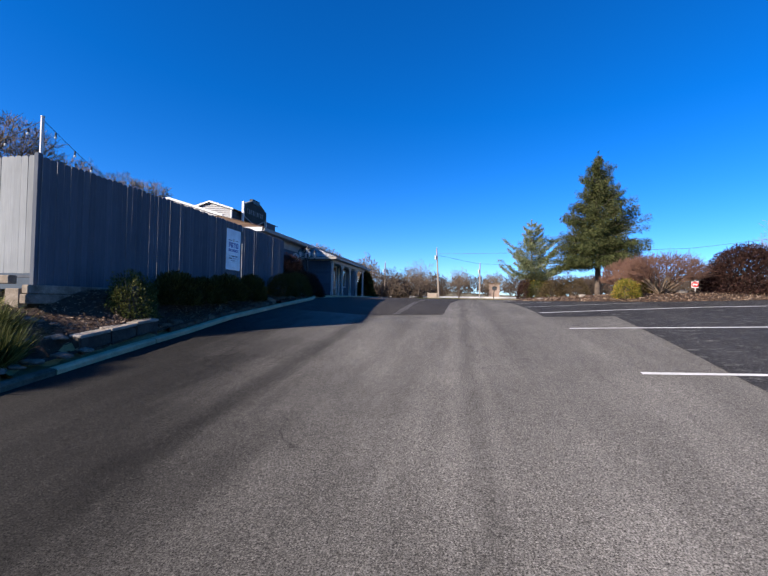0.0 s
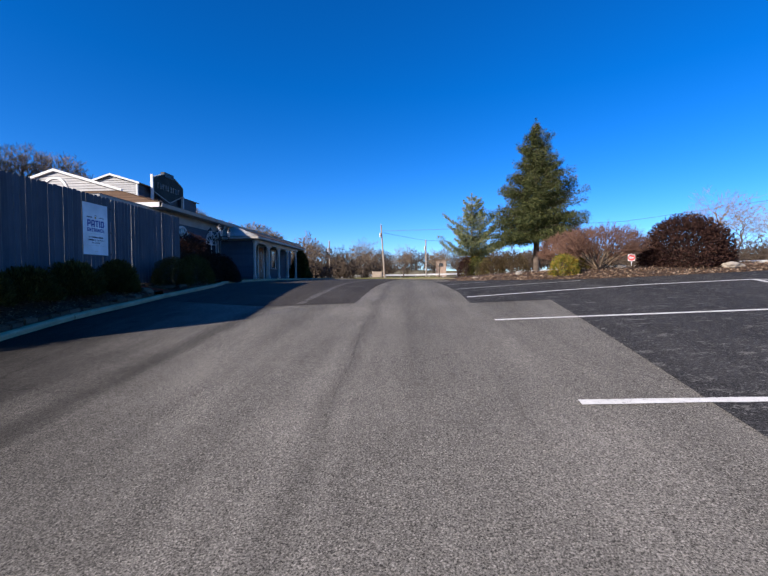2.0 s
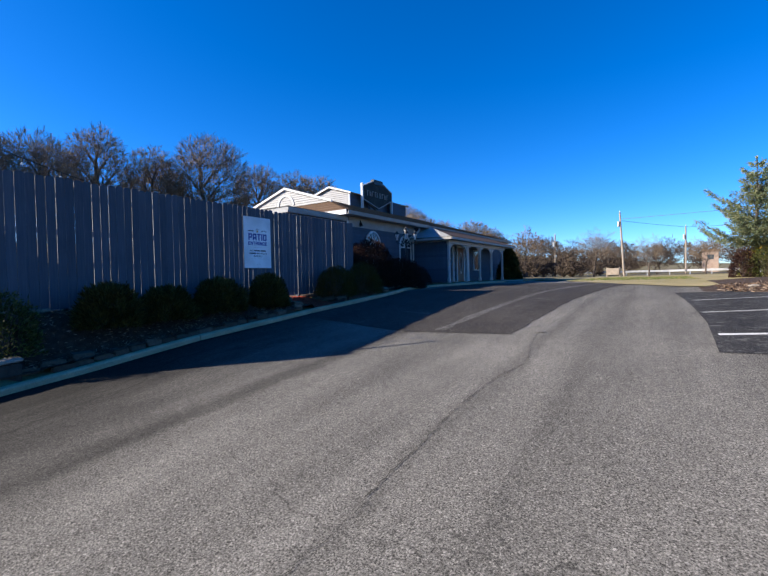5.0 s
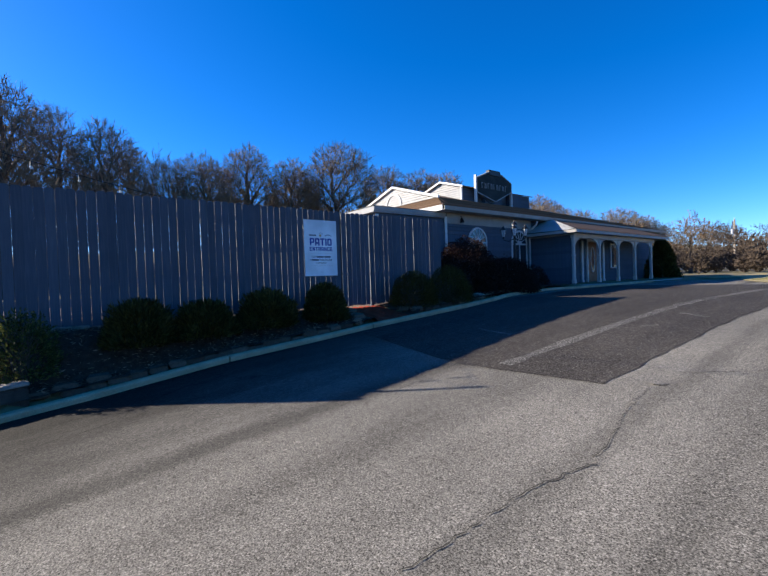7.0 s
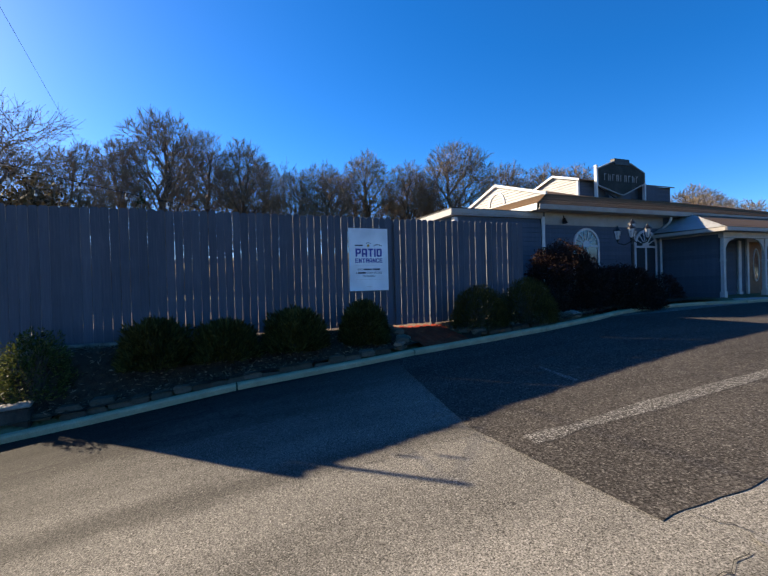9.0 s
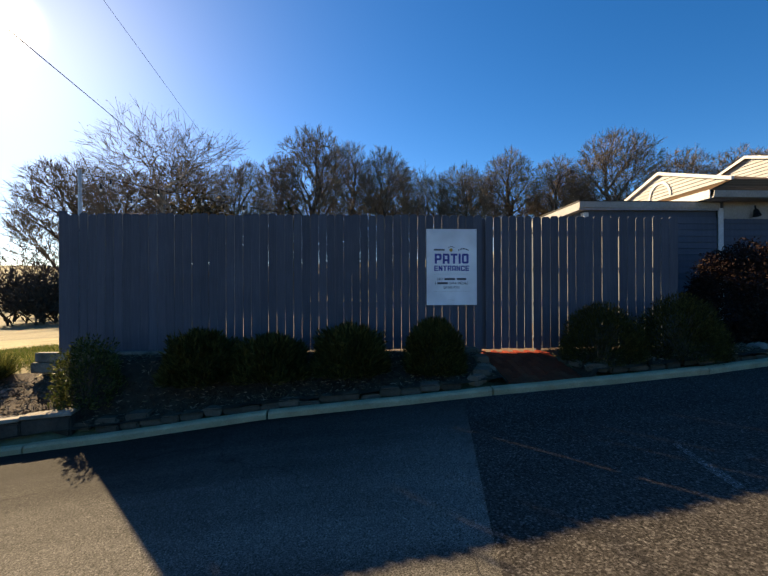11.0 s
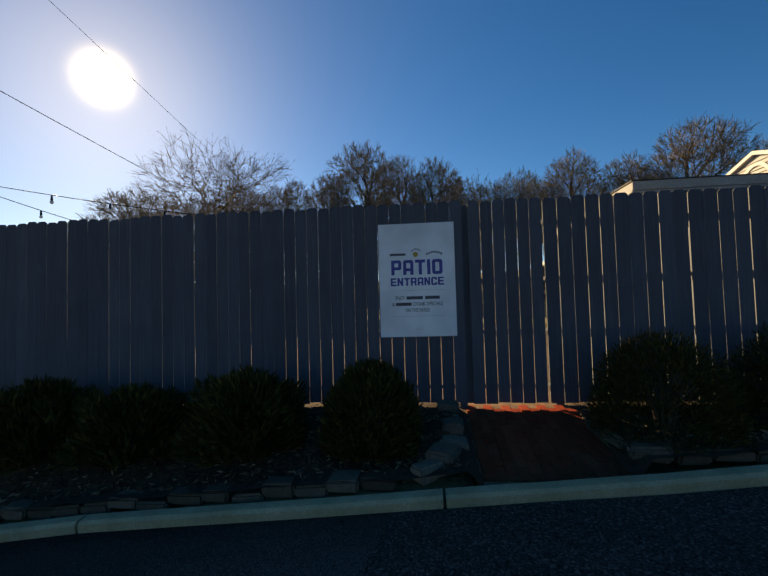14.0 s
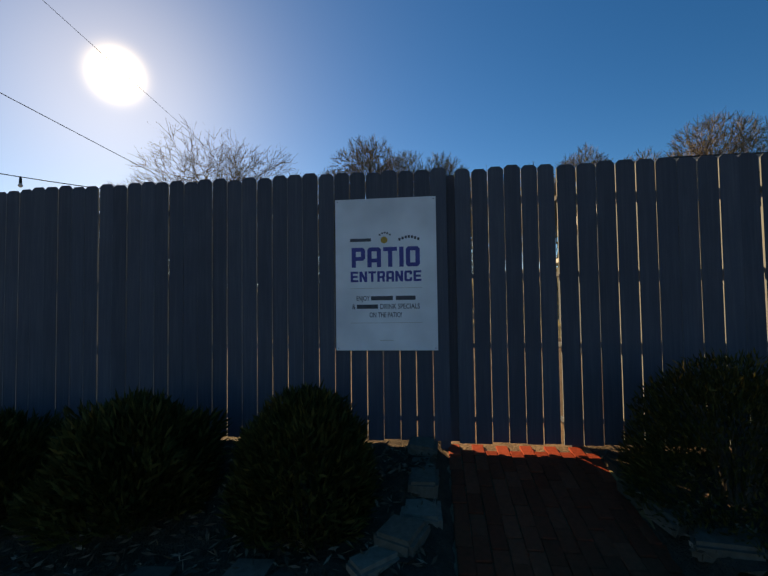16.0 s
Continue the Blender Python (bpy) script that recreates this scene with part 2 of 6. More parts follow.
M_BRICK = per_piece("path_brick", [(0.0, (0.26, 0.036, 0.019)), (0.5, (0.31, 0.045, 0.024)), (1.0, (0.36, 0.060, 0.033))], 0.85, 30)
M_STONE = per_piece("edging_stone", [(0.0, (0.125, 0.098, 0.074)), (0.6, (0.19, 0.152, 0.117)), (1.0, (0.25, 0.205, 0.16))], 0.9, 22, 0.8)
# the edging stone again in darker tones
M_STONE_DARK = per_piece("dark_edging_stone", [(0.0, (0.070, 0.054, 0.040)), (0.6, (0.105, 0.083, 0.062)), (1.0, (0.15, 0.12, 0.092))], 0.95, 22, 0.8)
M_ROCK = mottled("field_stone", (0.17, 0.145, 0.115), (0.34, 0.30, 0.25), 3, 0.9, 18, 0.9, dist=0.02)
M_RUBBLE = mottled("rubble", (0.085, 0.072, 0.058), (0.20, 0.175, 0.142), 5, 0.95, 22, 0.9, dist=0.02)
M_BLOCK = mottled("old_wall_block", (0.036, 0.029, 0.023), (0.08, 0.066, 0.053), 4, 0.95, 20, 0.9, dist=0.02)
M_KERB_DARK = mottled("dark_kerb", (0.045, 0.042, 0.03), (0.15, 0.135, 0.10), 4, 0.95, 50, 0.5)
M_MULCH = mottled("mulch", (0.030, 0.018, 0.011), (0.078, 0.049, 0.032), 9, 0.95, 45, 1.0, dist=0.03)
M_CHIPS = per_piece("mulch_chips", [(0.0, (0.05, 0.03, 0.02)), (0.6, (0.13, 0.085, 0.06)), (1.0, (0.30, 0.23, 0.17))], 0.9, 40, 0.5, True)
M_EARTH = mottled("ground_earth", (0.10, 0.09, 0.045), (0.20, 0.165, 0.085), 0.5, 0.95, 8, 0.8, dist=0.05)
M_LAWN = mottled("winter_lawn", (0.19, 0.165, 0.065), (0.36, 0.29, 0.15), 0.8, 0.95, 12, 0.9, dist=0.04)
M_BLADE = leafy("grass_blade", [(0.0, (0.06, 0.10, 0.02)), (0.6, (0.14, 0.17, 0.05)), (1.0, (0.30, 0.25, 0.11))])
M_TIMBER = mottled("old_timber", (0.09, 0.07, 0.052), (0.27, 0.23, 0.185), 5, 0.9, 30, 0.6)
M_BARK = mottled("bark", (0.055, 0.042, 0.032), (0.13, 0.10, 0.08), 5, 0.95, 20, 0.8)
M_TWIG = mottled("twigs", (0.14, 0.104, 0.072), (0.24, 0.18, 0.125), 1, 0.9, 10, 0.2)
M_PALE = mottled("pale_twigs", (0.15, 0.108, 0.073), (0.27, 0.20, 0.14), 1, 0.9, 10, 0.2)
M_REDTWIG = mottled("red_twigs", (0.10, 0.052, 0.036), (0.19, 0.105, 0.072), 2, 0.85, 10, 0.2)
M_FARTWIG = mottled("far_twigs", (0.052, 0.038, 0.028), (0.092, 0.068, 0.049), 0.3, 0.9, 10, 0.2)
M_SPRUCE = leafy("spruce_needles", [(0.0, (0.020, 0.030, 0.010)), (0.6, (0.052, 0.064, 0.022)), (1.0, (0.14, 0.14, 0.055))], 0.6, 0.15)
M_FIR = leafy("pale_needles", [(0.0, (0.10, 0.13, 0.07)), (0.6, (0.19, 0.22, 0.11)), (1.0, (0.32, 0.30, 0.15))], 0.6, 0.2)
M_YEW = leafy("yew_needles", [(0.0, (0.040, 0.030, 0.007)), (0.6, (0.070, 0.053, 0.013)), (1.0, (0.14, 0.105, 0.030))])
M_DARKLEAF = leafy("dark_leaves", [(0.0, (0.014, 0.007, 0.006)), (0.6, (0.032, 0.015, 0.012)), (1.0, (0.065, 0.034, 0.026))], 0.8, 0.06)
M_YELLOW = leafy("yellow_leaves", [(0.0, (0.07, 0.095, 0.018)), (0.5, (0.19, 0.19, 0.028)), (1.0, (0.38, 0.23, 0.05))], 0.6, 0.3)
M_GREEN = leafy("green_leaves", [(0.0, (0.028, 0.038, 0.010)), (0.6, (0.060, 0.072, 0.018)), (1.0, (0.16, 0.15, 0.045))])
M_BROWN = leafy("brown_leaves", [(0.0, (0.04, 0.028, 0.015)), (0.6, (0.085, 0.062, 0.03)), (1.0, (0.15, 0.11, 0.055))])
M_RUST = leafy("rust_leaves", [(0.0, (0.11, 0.06, 0.026)), (1.0, (0.23, 0.135, 0.066))])
M_BLACK = mottled("black_metal", (0.012, 0.012, 0.013), (0.03, 0.03, 0.032), 6, 0.45, 40, 0.1, 0.6, 0.5)
M_STEEL = mottled("galvanised_steel", (0.34, 0.345, 0.35), (0.47, 0.475, 0.48), 3, 0.5, 40, 0.1, 0.5, 0.5)
M_DOOR = mottled("door_wood", (0.12, 0.045, 0.018), (0.22, 0.09, 0.04), 4, 0.5, 20, 0.2)
M_BOARD = mottled("billboard_face", (0.014, 0.022, 0.024), (0.034, 0.046, 0.048), 2, 0.75, 12, 0.2, spec=0.1)
M_DULL = mottled("dull_letters", (0.16, 0.18, 0.19), (0.24, 0.26, 0.27), 5, 0.6, 20, 0.1)
M_RED = mottled("sign_red", (0.50, 0.02, 0.02), (0.60, 0.03, 0.03), 5, 0.5, 20, 0.05)
M_POLE = mottled("pole_wood", (0.22, 0.18, 0.14), (0.36, 0.30, 0.24), 3, 0.9, 20, 0.4)
M_DOME = mottled("white_membrane", (0.72, 0.72, 0.70), (0.82, 0.82, 0.80), 0.4, 0.6, 4, 0.1)
M_BULB = mottled("bulb_glass", (0.55, 0.53, 0.48), (0.65, 0.63, 0.58), 9, 0.15, 30, 0.02, 0, 0.5)
M_BUILD = mottled("far_brick", (0.28, 0.20, 0.15), (0.36, 0.27, 0.21), 1, 0.9, 8, 0.2)
M_ROADFAR = mottled("road_asphalt", (0.10, 0.10, 0.10), (0.15, 0.15, 0.145), 0.6, 0.9, 10, 0.3)


def glass(name):
    m, nt, b = nodes_of(name, 0.06, 0, 0.5)
    b.inputs["Base Color"].default_value = (0.03, 0.04, 0.05, 1)
    f = noise_node(nt, 1.5, 3)
    bump(nt, b, f, 0.02, 0.02)
    return m


M_GLASS = glass("window_glass")

# ---- ground levels ----
TAB_Y = np.arange(-60.0, 460.0, 0.25)
TAB_Z = np.interp(TAB_Y, [-60, -40, -10, 0, 4.4, 6.65, 8.2, 10.5, 13, 16, 20, 25, 32, 60, 460], [-2.7, -2.6, -0.9, -0.04, 0.42, 0.66, 0.82, 1.0, 1.18, 1.36, 1.52, 1.62, 1.64, 1.6, 1.6])
_w = np.exp(-0.5 * (np.arange(-8, 9) / 3.5) ** 2)
TAB_Z = np.convolve(np.pad(TAB_Z, 8, mode="edge"), _w / _w.sum(), "valid")


def lane(x, y):
    """Height of the paved surface."""
    x, y = np.asarray(x, float), np.asarray(y, float)
    z = np.interp(y, TAB_Y, TAB_Z)
    left = 0.03 * np.clip(x, -3, 0) * np.interp(y, [12, 20], [1, 0])
    side = np.clip((-2.5 - x) / 3.1, 0, 1) * np.interp(y, [8.2, 10.1, 13.1, 16.3, 18.6, 21], [0, 0.078, 0.125, 0.098, 0.045, 0])
    rise = 0.6 * np.clip((x - 15) / 18, 0, 1) * np.interp(y, [17, 30], [0, 1])
    xr = np.clip(x, 0, 11.5)
    return z + left + side + rise + np.where(xr < 2, 0.03 * xr, 0.06 + 0.045 * (xr - 2)) * np.interp(y, [16.5, 26], [1, 0.2])


KY = [-14, 0, 4.4, 8, 10.1, 13.1, 14.8, 16.3, 18.2, 20, 21.5, 22.8, 23.8, 24.6, 25.4, 27, 31]
KX = [-4.7, -5.05, -5.33, -5.55, -5.61, -5.57, -5.63, -5.78, -6.3, -6.95, -7.3, -7.35, -7.2, -6.9, -6.72, -6.6, -6.5]


PATH_X = (-8.6, -7.3, -5.75)
PATH_Z = (1.572, 1.562, 1.315)


def kerb_x(y):
    return np.interp(y, KY, KX)


def bank(x, y):
    """Height of the planted and grassed land behind the kerb."""
    x, y = np.asarray(x, float), np.asarray(y, float)
    kx = kerb_x(y)
    t = np.clip((kx - 0.35 - x) / np.interp(y, [6.0, 7.6], [2.5, 1.05]), 0, 1)
    low = lane(kx, y) + 0.14 + 0.23 * np.clip((kx - 0.38 - x) / 0.08, 0, 1) * np.interp(y, [4.9, 5.2, 7.1, 7.5], [0, 1, 1, 0])
    high = np.maximum(1.555, low)
    high = np.where(y < 7, np.interp(y, [-40, 2, 6.0, 7.0], [-1.2, 1.02, 1.36, 1.555]), high)
    high = np.maximum(high, low)
    z = low + (high - low) * (t * t * (3 - 2 * t))
    # the brick path is cut into the bank
    cut = np.interp(x, PATH_X, PATH_Z) - 0.07
    return np.where((y > 13.34) & (y < 14.58) & (x > PATH_X[0]), np.minimum(z, cut), z)


def land(x, y):
    z = np.where(x < kerb_x(y) - 0.4, bank(x, y), lane(x, y))
    far = np.clip((np.hypot(x, y) - 45) / 60, 0, 1)
    hill = 9.0 * np.clip((-x - 30) / 60, 0, 1) ** 1.3 + 7.0 * np.clip((np.asarray(y) - 110) / 160, 0, 1) * np.clip((80 - np.asarray(x)) / 100, 0, 1)
    z = np.where(np.asarray(y) < -30, np.maximum(z, -2.6), z)
    return z - 0.03 + hill * far


# ---- building blocks ----


def link_mesh(name, mesh, mat, parent=None, label=""):
    ob = new(name, mesh)
    if mat is not None and not mesh.materials:
        mesh.materials.append(mat)
    if parent is not None:
        ob.parent = parent
    if label:
        ob["label"] = label
    return ob


def part(name, bm, mat, parent=None, label="", smooth=False):
    mesh = bpy.data.meshes.new(name)
    bmesh.ops.recalc_face_normals(bm, faces=bm.faces)
    if smooth:
        for f in bm.faces:
            f.smooth = True
    bm.to_mesh(mesh)
    bm.free()
    return link_mesh(name, mesh, mat, parent, label)


def thing(name, at, label, category, group="", kind=""):
    ob = new(name)
    ob.empty_display_size = 0.2
    ob.matrix_basis = Matrix.Translation(at) if not isinstance(at, Matrix) else at
    return tagged(ob, label, category, group, kind)


def add_box(bm, x0, x1, y0, y1, z0, z1, bevel=0.0):
    vs = [bm.verts.new((x, y, z)) for x in (x0, x1) for y in (y0, y1) for z in (z0, z1)]
    fs = [bm.faces.new([vs[i] for i in q]) for q in ((0, 1, 3, 2), (4, 6, 7, 5), (0, 4, 5, 1), (2, 3, 7, 6), (0, 2, 6, 4), (1, 5, 7, 3))]
    if bevel:
        es = {e for f in fs for e in f.edges}
        bmesh.ops.bevel(bm, geom=list(es), offset=bevel, segments=1, affect="EDGES")
    return bm


def box_bm(*a, bevel=0.0):
    return add_box(bmesh.new(), *a, bevel=bevel)


def prism(bm, pts, axis, a, b):
    """Extrudes a polygon of 2D points along an axis from a to b. axis x: points are (y, z); y: (x, z); z: (x, y)."""
    def at(p, d):
        return {"x": (d, p[0], p[1]), "y": (p[0], d, p[1]), "z": (p[0], p[1], d)}[axis]
    lo, hi = [bm.verts.new(at(p, a)) for p in pts], [bm.verts.new(at(p, b)) for p in pts]
    bm.faces.new(lo)
    bm.faces.new(hi)
    n = len(pts)
    for i in range(n):
        bm.faces.new((lo[i], lo[(i + 1) % n], hi[(i + 1) % n], hi[i]))
    return bm


def tube(bm, pts, radii, sides=8, cap=True):
    rings = []
    for i, p in enumerate(pts):
        p = Vector(p)
        d = (Vector(pts[min(i + 1, len(pts) - 1)]) - Vector(pts[max(i - 1, 0)])).normalized()
        u = d.orthogonal().normalized() if not rings else (lastu - d * lastu.dot(d)).normalized()
        lastu = u
        v = d.cross(u)
        r = radii[i] if isinstance(radii, (list, tuple)) else radii
        rings.append([bm.verts.new(p + r * (math.cos(k * 2 * math.pi / sides) * u + math.sin(k * 2 * math.pi / sides) * v)) for k in range(sides)])
    for a, b in zip(rings, rings[1:]):
        for k in range(sides):
            bm.faces.new((a[k], a[(k + 1) % sides], b[(k + 1) % sides], b[k]))
    if cap:
        bm.faces.new(rings[0])
        bm.faces.new(rings[-1])
    return bm


def np_mesh(name, verts, faces):
    """A mesh from arrays; faces all with the same number of corners."""
    verts, faces = np.asarray(verts, np.float32).reshape(-1, 3), np.asarray(faces, np.int32)
    me = bpy.data.meshes.new(name)
    n, k = faces.shape
    me.vertices.add(len(verts))
    me.vertices.foreach_set("co", verts.ravel())
    me.loops.add(n * k)
    me.loops.foreach_set("vertex_index", faces.ravel())
    me.polygons.add(n)
    me.polygons.foreach_set("loop_start", np.arange(n, dtype=np.int32) * k)
    me.polygons.foreach_set("loop_total", np.full(n, k, dtype=np.int32))
    me.update(calc_edges=True)
    me.validate()
    return me


def segs_mesh(name, segs, sides=3):
    """Thin tapered tubes from rows of x0 y0 z0 r0 x1 y1 z1 r1."""
    s = np.asarray(segs, float)
    if sides == 1:
        # far, hair-fine twigs: one narrow face each
        a, b = s[:, 0:3], s[:, 4:7]
        d = b - a
        u = np.cross(d, np.random.default_rng(len(s)).normal(0, 1, d.shape))
        u /= np.linalg.norm(u, axis=1, keepdims=True) + 1e-9
        verts = np.stack([a + u * s[:, 3:4], b + u * s[:, 7:8], b - u * s[:, 7:8], a - u * s[:, 3:4]], 1)
        return np_mesh(name, verts, np.arange(4 * len(s)).reshape(-1, 4))
    a, ra, b, rb = s[:, 0:3], s[:, 3], s[:, 4:7], s[:, 7]
    d = b - a
    d /= np.linalg.norm(d, axis=1, keepdims=True) + 1e-9
    h = np.where(np.abs(d[:, 2:3]) < 0.9, np.array([[0, 0, 1.0]]), np.array([[1.0, 0, 0]]))
    u = np.cross(d, h)
    u /= np.linalg.norm(u, axis=1, keepdims=True)
    v = np.cross(d, u)
    rings = []
    for p, r in ((a, ra), (b, rb)):
        for k in range(sides):
            t = 2 * math.pi * k / sides
            rings.append(p + r[:, None] * (math.cos(t) * u + math.sin(t) * v))
    verts = np.stack(rings, 1)
    base = np.arange(len(s))[:, None] * (2 * sides)
    faces = np.concatenate([base + np.array([[k, (k + 1) % sides, sides + (k + 1) % sides, sides + k]]) for k in range(sides)], 0)
    return np_mesh(name, verts, faces)


def leaf_mesh(name, p, n, length, width, rng, spread=0.8):
    """Small folded leaves (two triangles each) at points p, leaning along n with scatter."""
    p, n = np.asarray(p, float), np.asarray(n, float)
    k = len(p)
    d = n + rng.normal(0, spread, (k, 3))
    d /= np.linalg.norm(d, axis=1, keepdims=True) + 1e-9
    s = np.cross(d, rng.normal(0, 1, (k, 3)))
    s /= np.linalg.norm(s, axis=1, keepdims=True) + 1e-9
    L = length * rng.uniform(0.6, 1.3, (k, 1))
    W = width * rng.uniform(0.6, 1.3, (k, 1))
    verts = np.stack([p, p + d * L * 0.5 + s * W * 0.5, p + d * L, p + d * L * 0.5 - s * W * 0.5], 1)
    return np_mesh(name, verts, np.arange(4 * k).reshape(-1, 4))


def sheet(name, xs, ys, zf, mat, label="", parent=None):
    """A smooth grid sheet: xs (rows, cols) and ys (rows, cols)."""
    X, Y = np.asarray(xs, float), np.asarray(ys, float)
    Z = zf(X, Y)
    r, c = X.shape
    i = np.arange(r * c).reshape(r, c)
    f = np.stack([i[:-1, :-1], i[:-1, 1:], i[1:, 1:], i[1:, :-1]], -1).reshape(-1, 4)
    me = np_mesh(name, np.stack([X, Y, Z], -1), f)
    me.polygons.foreach_set("use_smooth", np.ones(len(f), dtype=bool))
    return link_mesh(name, me, mat, parent, label)


def strip(name, y0, y1, xa, xb, nx, dz, mat, step=0.3):
    """A paved piece between two edges given as functions of y."""
    ys = np.linspace(y0, y1, max(2, int((y1 - y0) / step) + 1))
    a, b = np.array([xa(y) for y in ys]), np.array([xb(y) for y in ys])
    X = a[:, None] + (b - a)[:, None] * np.linspace(0, 1, nx)[None]
    return sheet(name, X, np.repeat(ys[:, None], nx, 1), lambda x, y: lane(x, y) + dz, mat)


def knots(pairs):
    p = sorted(pairs)
    return lambda y: float(np.interp(y, [k[0] for k in p], [k[1] for k in p]))


# ---- the ground and paving ----
gx = np.concatenate([[-3000, -1500, -800, -400, -250, -170, -120, -90, -70, -55, -44, -36], np.arange(-30, 36.1, 0.5), [42, 50, 60, 75, 95, 130, 180, 260, 420, 800, 1500, 3000]])
gy = np.sort(np.concatenate([[13.33, 13.35, 14.57, 14.59], [-3000, -1500, -800, -400, -200, -120, -80, -55, -40, -30, -24], np.arange(-20, 60.1, 0.5), [66, 74, 84, 95, 110, 130, 160, 200, 260, 420, 800, 1500, 3000]]))
GX, GY = np.meshgrid(gx, gy)
tagged(sheet("ground", GX, GY, land, M_EARTH), "dry winter earth and thin grass around the car park", "ground", kind="structure")

drive_end = 34.0
tagged(strip("road", -16, drive_end, lambda y: float(kerb_x(y)) - 0.12, knots([(-16, 6), (10, 6), (18.6, 3.0), (34, 4)]), 40, 0.0, M_DRIVE, 0.25),
       "worn grey asphalt driveway with streaks and cracks", "driveway", kind="structure")
lot_left = knots([(-16, 2.9), (4.3, 3.12), (5.6, 3.22), (8.7, 3.5), (11.3, 3.78), (11.35, 2.14), (13.4, 2.16), (15.0, 2.08), (17.0, 1.95), (18.6, 1.8)])
tagged(strip("pavement", -16, 18.6, lot_left, lambda y: 19.6, 40, 0.006, M_LOT, 0.1),
       "dark sealed asphalt of the parking bays", "parking lot", kind="structure")
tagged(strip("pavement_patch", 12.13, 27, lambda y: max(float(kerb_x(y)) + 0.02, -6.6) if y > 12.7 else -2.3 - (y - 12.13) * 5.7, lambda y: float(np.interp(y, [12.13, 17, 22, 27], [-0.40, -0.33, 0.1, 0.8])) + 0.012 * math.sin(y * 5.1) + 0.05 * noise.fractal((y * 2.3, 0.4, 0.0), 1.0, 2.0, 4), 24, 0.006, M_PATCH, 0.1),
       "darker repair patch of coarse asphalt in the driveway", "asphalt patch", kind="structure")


def line(name, pts, width, mat, label, dz=0.009):
    """A painted line along points, laid on the paving."""
    P = []
    for (xa, ya), (xb, yb) in zip(pts, pts[1:]):
        n = max(2, int(math.hypot(xb - xa, yb - ya) / 0.25))
        P += [(xa + (xb - xa) * i / n, ya + (yb - ya) * i / n) for i in range(n)]
    P.append(pts[-1])
    P = np.array(P)
    d = np.gradient(P, axis=0)
    d /= np.linalg.norm(d, axis=1, keepdims=True)
    nrm = np.stack([-d[:, 1], d[:, 0]], 1)
    rng = np.random.default_rng(len(P))
    off = width / 2 + rng.normal(0, width * (0.10 if mat == M_LINE_OLD else 0.03), (len(P), 1))
    A, B = P + nrm * off, P - nrm * off
    X, Y = np.stack([A[:, 0], B[:, 0]], 1), np.stack([A[:, 1], B[:, 1]], 1)
    return tagged(sheet(name, X, Y, lambda x, y: lane(x, y) + dz, mat), label, "road marking", kind="structure")


for y0 in (5.75, 9.25):
    line("parking_line", [(2.25, y0 + 0.05), (3.2, y0), (8.0, y0 - 0.3)], 0.10, M_LINE, "white painted parking bay line")
line("parking_line", [(2.22, 12.45), (4.4, 12.8), (6.6, 13.08), (9.1, 12.98)], 0.10, M_LINE, "white painted parking bay line")
line("parking_line", [(2.15, 14.5), (4.0, 14.9), (5.9, 15.15)], 0.10, M_LINE_FAINT, "faint worn parking bay line")
line("parking_line", [(2.1, 16.4), (3.4, 16.75)], 0.10, M_LINE_FAINT, "faint worn parking bay line")
line("parking_line", [(8.0, 8.95), (8.4, 10.6), (9.1, 12.98)], 0.10, M_LINE, "white painted line closing the parking bays")
line("parking_line", [(9.1, 12.98), (10.5, 11.3), (13.5, 10.4)], 0.10, M_LINE, "white painted parking bay line")
line("parking_line", [(8.0, 8.95), (13.0, 8.7)], 0.10, M_LINE, "white painted parking bay line")
line("faded_stripe", [(-1.78, 12.35), (-1.75, 15.0), (-1.7, 18.6), (-1.3, 22.4), (-0.4, 27.0)], 0.24, M_LINE_OLD, "faded white stripe on the repair patch")
line("faded_stripe", [(-1.27, 17.3), (-0.72, 16.82)], 0.10, M_LINE_OLD, "short worn paint dash")
line("faded_stripe", [(-1.36, 15.55), (-1.12, 15.72)], 0.10, M_LINE_OLD, "short worn paint dash")
line("faded_stripe", [(-3.7, 14.2), (-2.9, 14.1)], 0.07, M_LINE_OLD, "short worn paint dash")

# cracks: thin dark seams
rng0 = np.random.default_rng(5)


def seam(pts, w=0.011):
    P = []
    for (xa, ya), (xb, yb) in zip(pts, pts[1:]):
        n = max(2, int(math.hypot(xb - xa, yb - ya) / 0.05))
        P += [(xa + (xb - xa) * i / n, ya + (yb - ya) * i / n) for i in range(n)]
    P = np.array(P) + rng0.normal(0, 0.012, (len(P), 2)) + np.cumsum(rng0.normal(0, 0.006, (len(P), 2)), 0) * 0.6
    X = np.stack([P[:, 0] - w * rng0.uniform(0.1, 0.5, len(P)), P[:, 0] + w * rng0.uniform(0.1, 0.5, len(P))], 1)
    Y = np.stack([P[:, 1] + w * 0.4, P[:, 1] - w * 0.4], 1)
    return tagged(sheet("crack", X, Y, lambda x, y: lane(x, y) + 0.0075, M_CRACK), "dark crack in the old asphalt", "crack", kind="structure")


